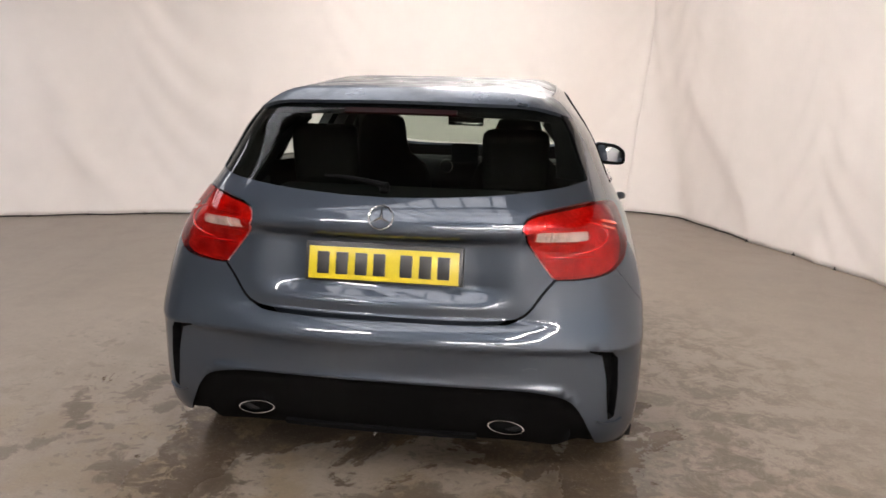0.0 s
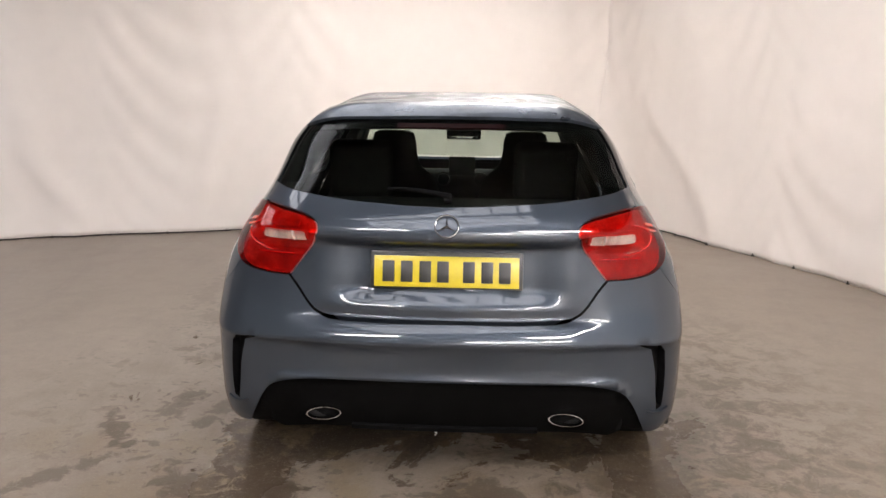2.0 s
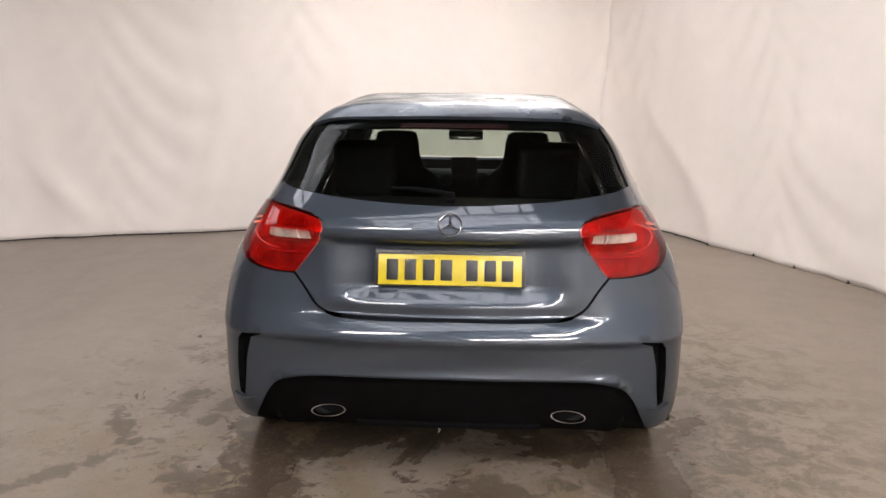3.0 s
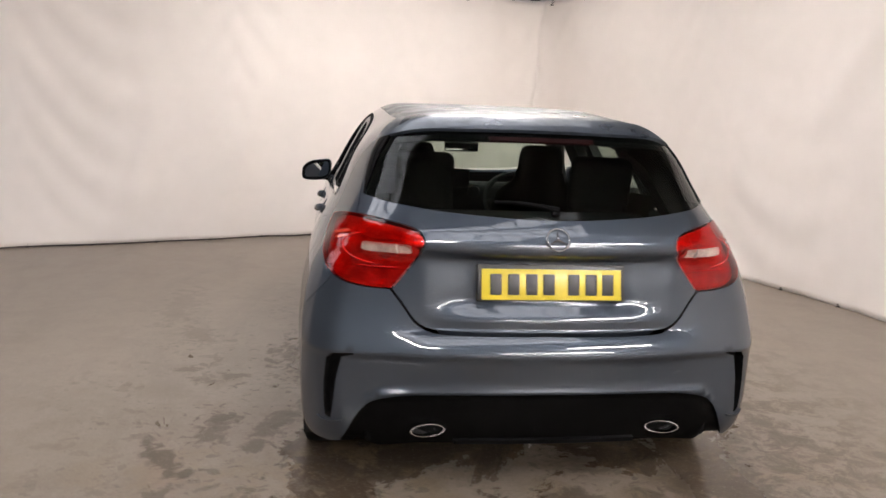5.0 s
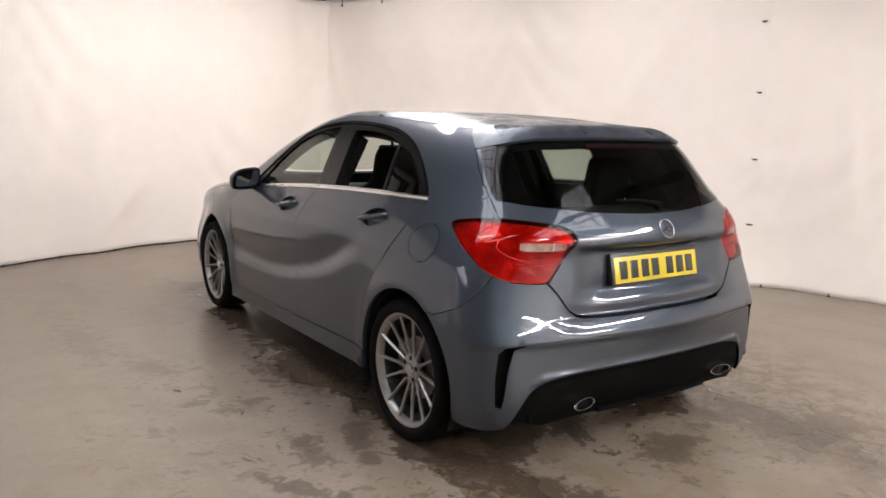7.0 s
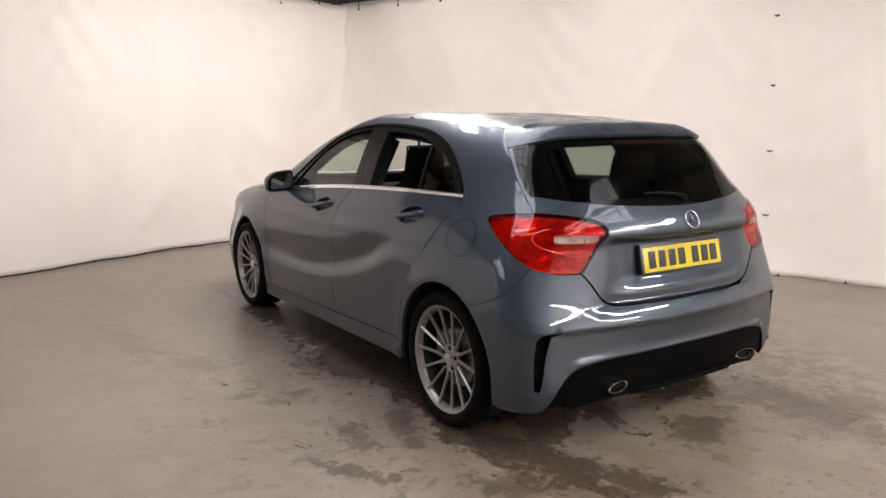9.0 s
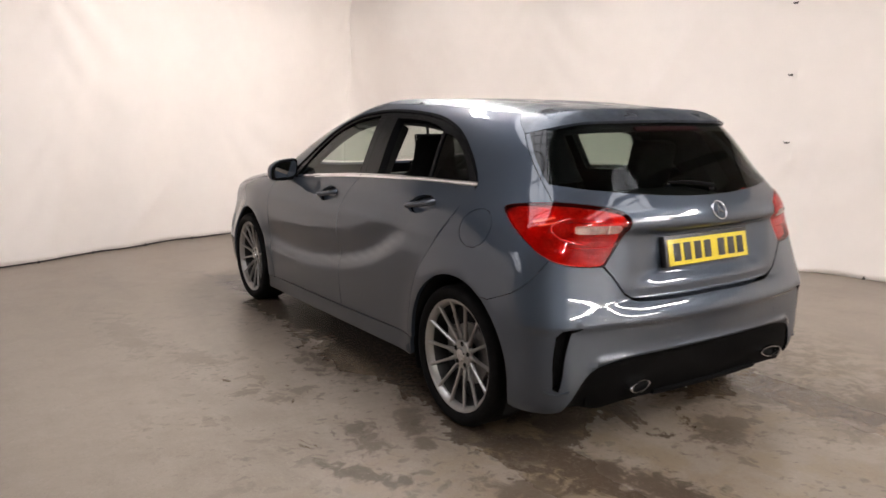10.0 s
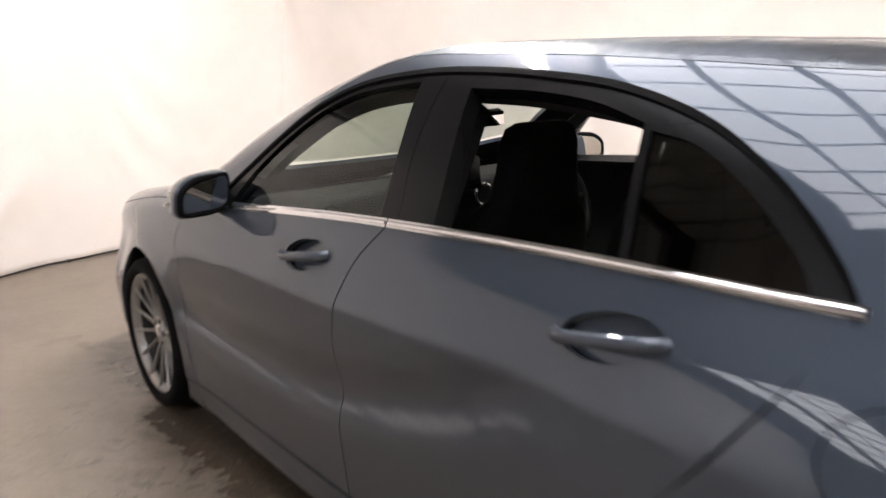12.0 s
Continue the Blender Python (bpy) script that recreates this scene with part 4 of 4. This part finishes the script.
top_edge = [(-.613, -.153, 1.300), (-.560, -.235, 1.313), (-.50, -.290, 1.325), (-.3, -.345, 1.336), (0, -.362, 1.340)]
window_low = [(-.648, -.352, 1.096), (-.55, -.47, 1.080), (-.37, -.587, 1.067), (-.15, -.632, 1.055), (0, -.640, 1.051)]
window_side = [(-.602, -.172, 1.303), (-.632, -.240, 1.211), (-.648, -.318, 1.128), (-.648, -.352, 1.096)]
window_top = [(-.602, -.172, 1.303)] + top_edge[1:]
pane_line = run(*window_side) + run(*window_low) + flip(run(*window_side) + run(*window_low)) + run(*flip(window_top)[::-1]) + run(*window_top[::-1])
tailgate = panel("tailgate", gate + flip(gate) + run(*flip(top_edge)[::-1]) + run(*top_edge[::-1]), car, [PAINT, CABIN], REAR, .0024, .03, holes=[pane_line], pitch=.011,
                 label="closed tailgate with a recessed plate panel")
rear_window = panel("rear_window", pane_line, tailgate, [GLASS_REAR, INSIDE], REAR, .0012, .005, proud=-.001, pitch=.03, label="tinted rear window")
shade = [(p[0], p[1] - .026, p[2] - .030) for p in window_top[1:]]
hood = run(*[(p[0] * .985, p[1] + .045, p[2] + .032) for p in window_top])
shade_line = run((window_side[0][0] - .006, window_side[0][1] - .012, window_side[0][2] - .022), *shade)
panel("glass_border", hood + flip(hood) + flip(shade_line)[::-1] + shade_line[::-1], rear_window, BLACK_SATIN, REAR, .002, .003, proud=-.008, pitch=.03, label="black border along the glass edge")
ws = run(*window_side)
inner = [(p[0] * .80, p[1] - .035, p[2] + .004) for p in ws]
panel("glass_border", ws + inner[::-1], {1: rear_window, -1: rear_window}, BLACK_SATIN, REAR, .002, .003, proud=-.009, pitch=.03, both=True, label="black border along the glass edge")
blade = [np.array(p) * (1 - .10 * (1 - k / (len(ws) - 1)) ** .8, 1, 1) + (0, -.03 * (1 - k / (len(ws) - 1)), 0) for k, p in enumerate(ws)]
panel("side_blade", ws + blade[::-1], {1: tailgate, -1: tailgate}, BLADE_BLACK, REAR, .001, .004, proud=.004, pitch=.02, both=True, label="polished black blade beside the rear window")
spoiler = panel("spoiler", run(*top_edge) + run(*flip(top_edge)) + run((.613, -.153, 1.300), (.575, -.075, 1.352), (.521, -.016, 1.391)) + run(*flip(top_back)[::-1])
                + run(*top_back[::-1]) + run((-.521, -.016, 1.391), (-.575, -.075, 1.352), (-.613, -.153, 1.300)), tailgate, [PAINT_WET, BLACK_SATIN], REAR, .0015, .014,
                proud=lambda p: .002 + .015 * step(-.16, -.34, p[:, 1]), pitch=.02, label="roof-edge spoiler misted with water drops")
panel("brake_light", on_tail([(x, 1.326 - .02 * x * x) for x in np.linspace(-.20, .20, 15)]) + on_tail([(x, 1.312 - .02 * x * x) for x in np.linspace(.20, -.20, 15)]), tailgate,
      material("dark red lens", (.010, .002, .002), .5, spec=.08), REAR, 0, .01, proud=.004, label="unlit dark red high brake light strip")

# rear lights
lens_line = run(*light_back) + run(*light_side) + run(*light_in)
lights = {s: None for s in (1, -1)}


def on_lens(pts):
    """Points (x, z) laid on the tail corner, seen from the car's middle."""
    p = np.array(pts, float)
    rough_at = np.stack([p[:, 0], -.56 + 1.4 * np.maximum(-p[:, 0] - .60, 0) ** 1.3, p[:, 1]], 1)
    return list(meet(*REAR.rays(REAR.flat(rough_at)), 2.9))


def bar_line(x, z, rx, rz, lean):
    """A long lamp shape with rounded ends."""
    out = []
    for a in np.linspace(0, 2 * math.pi, 40, endpoint=False):
        c, s = (math.copysign(abs(v) ** .3, v) for v in (math.cos(a), math.sin(a)))
        out.append((x + rx * c, z + rz * s + lean * rx * c))
    return out


strip = on_lens(bar_line(-.568, .935, .092, .0165, -.03))
pair = panel("rear_light", lens_line, car, [RED_LENS, INSIDE], REAR, .0012, .004, proud=.003, holes=[strip], pitch=.02, both=True, label="red wrap-round rear light with a clear strip")
lights = {1: pair[0], -1: pair[1]}
panel("reversing_lens", strip, lights, [CLEAR_LENS, INSIDE], REAR, 0, .004, proud=.003, both=True, pitch=.02, label="clear reversing lamp strip")
panel("reversing_lamp", strip, lights, LAMP_WHITE, REAR, -.003, .006, proud=-.008, both=True, pitch=.02)
panel("reflector", lens_line, lights, REFLECTOR, REAR, .0012, .006, proud=-.022, both=True, pitch=.02, label="silvery lamp reflector behind the red lens")
bead = on_lens(bar_line(-.532, .9345, .0022, .0165, 0))
panel("lamp_divider", bead, lights, LAMP_WHITE, REAR, 0, .010, proud=.004, both=True, pitch=.02, label="thin pale divider in the clear strip")
for k, (x, z, rx, rz) in enumerate(((-.60, .985, .085, .016), (-.585, .885, .10, .020))):
    panel("lamp_bowl", on_lens(bar_line(x, z, rx, rz, -.05)), lights, REFLECTOR_DIM if k else REFLECTOR, REAR, 0, .010, proud=-.016, both=True, pitch=.015)
crest = [Vector(q) + .001 * Vector(normal_at([q])[0]) for q in on_lens(oval(-.600, .932, .126, .054, -.04)[9:22])]
for s in (1, -1):
    part("lens_ridge", tube([(s * q.x, q.y, q.z) for q in crest], [.0005] + [.0035] * (len(crest) - 2) + [.0005], 8), RED_SOLID, lights[s], "raised glossy red ridge on the lens")
# reflections inside the side lamp, painted as bars on the lens
for x, z, rx, rz, lean in ((-.742, .972, .030, .005, .30), (-.735, .955, .024, .004, .30)):
    panel("side_glint", on_lens(bar_line(x, z, rx, rz, lean)), lights, LENS_GLINT, REAR, 0, .003, proud=.0045, both=True, pitch=.012, label="red bar painted as the reflection in the side lamp")
crest = [Vector(q) + .0005 * Vector(normal_at([q])[0]) for q in on_lens([(x, .868 + .25 * (x + .60) ** 2) for x in np.linspace(-.675, -.525, 14)])]
for s in (1, -1):
    part("lens_ridge", tube([(s * q.x, q.y, q.z) for q in crest], [.0005] + [.0028] * (len(crest) - 2) + [.0005], 8), RED_SOLID, lights[s], "raised glossy red ridge on the lens")
low_lamp = on_lens([(-.52, .80), (-.69, .815), (-.735, .850), (-.66, .862), (-.50, .858)])
panel("lower_lamp", low_lamp, lights, REFLECTOR_DIM, REAR, 0, .008, proud=-.018, both=True, pitch=.02)
panel("lamp_housing", lens_line, lights, BLACK_SATIN, REAR, .001, .004, proud=-.045, both=True, pitch=.03)

# bumper, slots, diffuser, pipes
slot = [(-.764, .548), (-.771, .45), (-.768, .338), (-.750, .328), (-.741, .39), (-.735, .47), (-.724, .532), (-.718, .557), (-.685, .568), (-.685, .574), (-.745, .572)]


def on_corner(pts):
    p = np.array(pts, float)
    rough_at = np.stack([p[:, 0], -.63 + .9 * np.maximum(-p[:, 0] - .67, 0), p[:, 1]], 1)
    return list(meet(*REAR.rays(REAR.flat(rough_at)), 2.9))


slot_line = on_corner([tuple(p) for p in run(*slot[0:3]) + run(*slot[2:4]) + run(*slot[3:8]) + run(*slot[8:])])
half = run((0, -.690, .6495), *[(p[0], p[1], p[2] - .003) for p in gate_low[::-1][1:]]) + run(*light_back[:4]) + run(*bumper_side) + arch_seam[::-1]
half += on_side(arch(0, 122, 196)) + run(*on_side([(-.405, .222)]), *skirt_edge) + run(*lip_edge)
bumper = panel("rear_bumper", half + flip(half), car, [PAINT, BLACK_SATIN], REAR, .0016, .036, holes=[slot_line, flip(slot_line)], pitch=.013, rim_like=1, label="body-coloured rear bumper with black corner slots")
panel("slot", slot_line, {1: bumper, -1: bumper}, BLACK_SATIN, REAR, -.003, .006, proud=-.034, both=True, pitch=.02, label="black corner slot")
diff_low = [(-.765, -.58, .208), (-.62, -.63, .223), (-.45, -.655, .246), (-.2, -.665, .256), (0, -.667, .258)]
diff_top, under = run(*[(p[0], p[1], p[2] + .008) for p in lip_edge]), run(*diff_low)
diffuser = panel("diffuser", diff_top + flip(diff_top) + flip(under)[::-1] + under[::-1], bumper, DIFFUSER_BLACK, REAR, 0, .02, proud=lambda p: -.014 + .037 * step(.425, .345, p[:, 2]) * step(.68, .58, np.abs(p[:, 0])), pitch=.02, label="satin black diffuser panel")
lip = on_tail([(x, .280 - .02 * x * x) for x in np.linspace(-.33, .33, 25)]) + on_tail([(x, .264 - .02 * x * x) for x in np.linspace(.33, -.33, 25)])
panel("diffuser_blade", lip, bumper, BLACK_SATIN, REAR, 0, .02, proud=.036, pitch=.02)
curl = on_corner([tuple(p) for p in run((-.792, .332), (-.772, .323), (-.745, .320), (-.718, .326))] + [tuple(p) for p in run((-.718, .320), (-.745, .312), (-.772, .314), (-.792, .324))])
panel("slot_lip", curl, {1: bumper, -1: bumper}, PAINT, REAR, 0, .014, proud=.0075, both=True, pitch=.01, label="curled body-coloured lip under the slot")
tow = on_tail(oval(.50, .492, .030, .018))
panel("towing_cover", tow, bumper, PAINT, REAR, .001, .004, proud=.0008, pitch=.02)


part("underside_clip", tube([(-.036, -.60, .232), (-.038, -.605, .212), (-.030, -.608, .204), (-.036, -.608, .196)], .004, 6), REFLECTOR, bumper, "small pale clip hanging below the bumper")

# twin tail pipes
for s in (-1, 1):
    rings = []
    for y, f in ((-.698, 1.0), (-.703, .98), (-.703, .925), (-.694, .88), (-.60, .88), (-.60, .93), (-.69, 1.0)):
        rings.append([(s * .43 + .062 * f * math.cos(a), y + .02 * math.cos(a) * -s * .4, .311 + .024 * f * math.sin(a)) for a in np.linspace(0, 2 * math.pi, 32, endpoint=False)])
    pipe = part("exhaust_tip", loft(rings + [rings[0]], caps=False), CHROME, bumper, "oval chrome exhaust tip")
    part("bore", loft([[(s * .43 + .054 * math.cos(a), y, .311 + .0205 * math.sin(a)) for a in np.linspace(0, 2 * math.pi, 24, endpoint=False)] for y in (-.672, -.662)]), CABIN, pipe, "black disc closing the pipe bore")

# number plate: seven dark bars on yellow, in a black surround
tilt = math.degrees(math.atan2(.024, .108))
plate = part("number_plate", block((.534, .030, .130), pose(0, -.631, .828, -tilt), .006), PLATE_BLACK, tailgate, "yellow number plate in a black surround")
part("plate_face", block((.506, .004, .108), pose(0, -.648, .8255, -tilt), .002), PLATE_YELLOW, plate, "reflective yellow plate face")
for k, x in enumerate((-.203, -.139, -.074, -.012, .078, .142, .203)):
    part("bar", block((.041, .003, .074), pose(x, -.6515, .826, -tilt), .003), PLATE_BLACK, plate)

# round emblem: a chrome ring with three bars
c = on_tail([(0, .990)])[0]
nrm = Vector(normal_at([c])[0])
face = nrm.to_track_quat("Z", "Y").to_matrix().to_4x4()
at = Matrix.Translation(Vector(c) + nrm * .006) @ face
emblem = part("emblem", ring([at @ Vector((.040 * math.cos(a), .040 * math.sin(a), 0)) for a in np.linspace(0, 2 * math.pi, 40, endpoint=False)], .0026), CHROME_DULL, tailgate, "round chrome emblem")
for k in range(3):
    a = math.pi / 2 + k * 2 * math.pi / 3
    tip, l, r = (Vector((.040 * math.cos(a), .040 * math.sin(a), .001)), Vector((.005 * math.cos(a + 1.05), .005 * math.sin(a + 1.05), .001)), Vector((.005 * math.cos(a - 1.05), .005 * math.sin(a - 1.05), .001)))
    bm = bmesh.new()
    v = [bm.verts.new(at @ p) for p in (tip, l, Vector((0, 0, .001)), r, tip * .3 + Vector((0, 0, .006)), Vector((0, 0, .007)))]
    for f in ((0, 1, 4), (1, 2, 5, 4), (0, 4, 3), (3, 4, 5, 2), (0, 3, 2, 1)):
        bm.faces.new([v[i] for i in f])
    part("emblem_bar", bm, CHROME_DULL, emblem, smooth=False)

# wiper on the rear window
pivot, tip = on_tail([(0.0, 1.075)])[0], on_tail([(-.30, 1.118)])[0]
line = [Vector(q) + .020 * Vector(normal_at([q])[0]) for q in on_tail([(0.01, 1.075), (-.05, 1.086), (-.11, 1.094), (-.17, 1.098)])]
wiper = part("rear_wiper", tube(line, [.012, .009, .007, .005], 8), BLACK_SATIN, tailgate, "black rear wiper arm")
line = [Vector(q) + .010 * Vector(normal_at([q])[0]) for q in on_tail([(-.0, 1.082), (-.07, 1.092), (-.14, 1.099), (-.21, 1.102)])]
part("blade", tube(line, .006, 6), BLACK_SATIN, wiper)
part("pivot_cap", block((.032, .022, .032), pose(pivot[0], pivot[1] - .010, pivot[2] + .004, -40), .008), BLACK_SATIN, wiper)


# door mirrors
def door_mirror(s):
    rings = []
    for y, w, h in ((1.875, .158, .108), (1.885, .182, .130), (1.90, .190, .136), (1.94, .186, .134), (1.985, .170, .120), (2.015, .110, .080)):
        dx, dz = -.012 * (y - 1.9) / .1, 0
        rings.append([(s * (.905 + dx + w / 2 * abs(math.cos(a)) ** .62 * math.copysign(1, math.cos(a)) - .012 * math.sin(a)), y,
                       1.010 + dz + h / 2 * abs(math.sin(a)) ** .62 * math.copysign(1, math.sin(a)) * (1 - .26 * math.cos(a) * (math.sin(a) > 0)) - .006 * math.cos(a)) for a in np.linspace(0, 2 * math.pi, 32, endpoint=False)])
    mirror = part("door_mirror", loft(rings), [PAINT], car, "body-coloured door mirror with a black base")
    flat = []
    for y, f in ((1.8735, .84), (1.871, .82)):
        flat.append([(s * (.905 + .085 * f * abs(math.cos(a)) ** .55 * math.copysign(1, math.cos(a)) * 1.02 - .012 * math.sin(a)), y - .012 * math.cos(a),
                      1.012 + .056 * f * abs(math.sin(a)) ** .55 * math.copysign(1, math.sin(a)) * (1 - .26 * math.cos(a) * (math.sin(a) > 0)) - .006 * math.cos(a)) for a in np.linspace(0, 2 * math.pi, 32, endpoint=False)])
    part("mirror_glass", loft(flat), MIRROR, mirror, "mirror pane")
    part("mirror_rim", ring([(s * (.905 + .087 * .93 * abs(math.cos(a)) ** .55 * math.copysign(1, math.cos(a)) - .012 * math.sin(a)), 1.8755 - .012 * math.cos(a),
                              1.012 + .0585 * .95 * abs(math.sin(a)) ** .55 * math.copysign(1, math.sin(a)) * (1 - .26 * math.cos(a) * (math.sin(a) > 0)) - .006 * math.cos(a)) for a in np.linspace(0, 2 * math.pi, 40, endpoint=False)], .010), BLACK_SATIN, mirror)
    part("mirror_base", tube([(s * .785, 1.96, .955), (s * .82, 1.95, .962), (s * .86, 1.94, .966)], [.030, .024, .024], 10, 1.5), BLACK_SATIN, mirror, "black mirror stalk")
    part("indicator", block((.13, .012, .012), pose(s * .93, 2.0, .985, 0, s * 6, s * -14), .004), LAMP_WHITE, mirror)


door_mirror(-1)
door_mirror(1)


# wheels: multi-spoke alloys
def wheel(m):
    """Axle along x; the outer face looks to -x."""
    rim = part("wheel", lathe([(.229, -.070), (.231, -.080), (.242, -.094), (.250, -.100), (.255, -.100), (.256, -.092), (.251, -.088), (.247, -.05), (.240, -.05), (.229, -.070)], 64),
               ALLOY, car, "silver multi-spoke alloy wheel")
    rim.matrix_basis = m
    part("tyre", lathe([(.247, -.085), (.256, -.101), (.266, -.110), (.285, -.115), (.299, -.111), (.310, -.101), (.3165, -.088), (.318, -.06), (.318, .06), (.3165, .085), (.300, .105), (.280, .1125), (.252, .10), (.245, .085)], 72),
         RUBBER, rim, "black low-profile tyre")
    for k in range(14):
        a = 2 * math.pi * k / 14
        rings = []
        for r, w, x, d in ((.050, .020, -.062, .024), (.075, .0165, -.064, .020), (.12, .0120, -.073, .016), (.175, .0115, -.082, .014), (.218, .0130, -.089, .013), (.243, .017, -.095, .012)):
            cs = math.cos(a), math.sin(a)
            sect = [(-w / 2, d), (-w / 2 - .001, .006), (-w / 2 + .003, 0), (w / 2 - .003, 0), (w / 2 + .001, .006), (w / 2, d)]
            rings.append([(x + q, r * cs[0] - t * cs[1], r * cs[1] + t * cs[0]) for t, q in sect])
        part("spoke", loft(rings), ALLOY, rim)
    part("hub", lathe([(.001, -.040), (.058, -.040), (.066, -.048), (.068, -.058), (.060, -.066), (.040, -.066), (.001, -.066)], 40), ALLOY, rim)
    part("centre_cap", lathe([(.001, -.076), (.026, -.075), (.031, -.070), (.032, -.060)], 32), CHROME, rim, "chrome centre cap")
    for k in range(5):
        a = 2 * math.pi * (k + .3) / 5
        c = Vector((-.0665, .050 * math.cos(a), .050 * math.sin(a)))
        part("bolt_hole", tube([c + Vector((.012, 0, 0)), c + Vector((-.0008, 0, 0))], .0115, 12), CABIN, rim)
    part("brake_disc", lathe([(.06, -.020), (.138, -.020), (.140, -.012), (.138, -.006), (.06, -.006)], 48), STEEL, rim, "bare steel brake disc")
    # dark disc added in place of the shade seen between the spokes
    part("shade_disc", lathe([(.001, -.004), (.214, -.004), (.216, .004), (.001, .004)], 40), CABIN, rim, "dark disc standing for shade behind the spokes")
    part("caliper", block((.05, .07, .13), pose(-.012, .125, .03), .012), STEEL, rim)
    part("barrel", lathe([(.230, -.070), (.222, -.05), (.222, .02), (.224, .085), (.10, .085), (.10, .09), (.245, .09), (.245, -.05), (.230, -.070)], 48), ALLOY_SHADED, rim, "wheel barrel coloured dark for the shade inside")
    return rim


first = wheel(pose(-.763, -.012, .318))
for m in (pose(-.770, WHEELBASE, .318, 13), pose(.763, -.012, .318, 40, 0, 180), pose(.770, WHEELBASE, .318, 25, 0, 180)):
    copy_thing(first, m)

# arch liners, floor pan and the body's inside
for s in (-1, 1):
    for hub in (0, WHEELBASE):
        rings = []
        for x in (.872, .60, .50):
            r = ARCH + (.004 if x > .5 else -.10)
            rings.append([(s * x, hub - .038 + r * math.cos(a), AXLE + .008 + r * math.sin(a)) for a in np.linspace(radians(-25), radians(205), 40)])
        part("arch_liner", loft(rings, closed=False), CABIN, car, "black wheel-arch liner")
part("underbody", block((1.50, 1.85, .10), pose(0, 1.33, .235), .02), CABIN, car, "dark floor pan")
part("underbody", block((1.00, 3.6, .09), pose(0, 1.3, .26), .02), CABIN, car, "dark floor pan")
part("rear_underbody", block((1.30, .26, .16), pose(0, -.49, .31), .03), BLACK_SATIN, car, "dark underside panel")
part("silencer", block((.9, .20, .12), pose(0, -.46, .265), .04), CABIN, car, "dull steel exhaust silencer")
part("bulkhead", block((1.35, .05, .55), pose(0, 2.16, .62), .02), CABIN, car)
part("load_cover", block((1.08, .50, .025), pose(0, -.29, .985, 3), .008), CABIN, car, "dark fabric load cover")


# cabin
def front_seat(x):
    rows = []
    for z, y, w, d in ((.42, 1.13, .46, .14), (.55, 1.10, .50, .15), (.75, 1.05, .52, .15), (.90, 1.01, .50, .14), (.99, .99, .44, .12), (1.06, .977, .29, .115), (1.13, .968, .250, .115), (1.20, .962, .240, .110), (1.238, .960, .215, .085), (1.252, .959, .16, .05)):
        rows.append([(x + w / 2 * abs(math.cos(a)) ** .6 * math.copysign(1, math.cos(a)), y + d / 2 * abs(math.sin(a)) ** .7 * math.copysign(1, math.sin(a)) - .05 * abs(math.cos(a)) ** 4 * (-1 if z < 1.05 else 0), z)
                     for a in np.linspace(0, 2 * math.pi, 28, endpoint=False)])
    seat = part("front_seat", loft(rows), CLOTH, car, "black sports seat with a built-in headrest")
    part("cushion", block((.50, .50, .16), pose(x, 1.36, .46, 6), .05, 3), CLOTH, seat)
    return seat


front_seat(-.36)
front_seat(.36)
bench = part("rear_seat", block((1.20, .14, .55), pose(0, .06, .70, 16), .05, 3), CLOTH, car, "black rear bench")
part("cushion", block((1.22, .5, .18), pose(0, .33, .46, 4), .05, 3), CLOTH, bench)
for x in (-.40, .39):
    part("headrest", block((.27, .10, .25), pose(x, .05, 1.12, 12), .045, 3), CLOTH, bench)
    for dx in (-.06, .06):
        part("headrest_post", tube([(x + dx, .06, .93), (x + dx, .05, 1.06)], .006, 6), CHROME_DULL, bench)
dash = part("dashboard", block((1.30, .42, .20), pose(0, 1.93, .86, -4), .06, 3), CABIN, car, "black dashboard")
part("screen", block((.17, .02, .12), pose(0, 1.70, 1.00, -8), .006), BLACK_GLOSS, dash, "upright dark display")
for x in (-.55, -.12, .12, .55):
    v = part("air_vent", ring([(x + .04 * math.cos(a), 1.715, .91 + .04 * math.sin(a)) for a in np.linspace(0, 2 * math.pi, 24, endpoint=False)], .006), CHROME, dash, "round chrome-ringed air vent")
wheel_at = pose(.36, 1.58, .87, 65)
steering = part("steering_wheel", ring([wheel_at @ Vector((.185 * math.cos(a), .185 * math.sin(a), 0)) for a in np.linspace(0, 2 * math.pi, 40, endpoint=False)], .016), CABIN, car, "black steering wheel")
part("boss", block((.20, .12, .05), wheel_at @ pose(0, 0, -.03), .02), CABIN, steering)
for k in (-1, 1):
    part("rim_spoke", tube([wheel_at @ Vector((0, 0, -.02)), wheel_at @ Vector((k * .18, 0, 0))], .014, 8), CABIN, steering)
inside = part("rear_view_mirror", block((.215, .035, .062), pose(.01, 1.62, 1.205, -6), .015, 3), CABIN, car, "dark inside mirror")
part("stem", tube([(0, 1.62, 1.22), (0, 1.635, 1.345)], .010, 8), CABIN, inside)
part("mirror_pane", block((.215, .004, .05), pose(.01, 1.601, 1.203, -6), .001), MIRROR, inside)
part("centre_console", block((.22, .9, .30), pose(0, 1.3, .48), .03), CABIN, car)
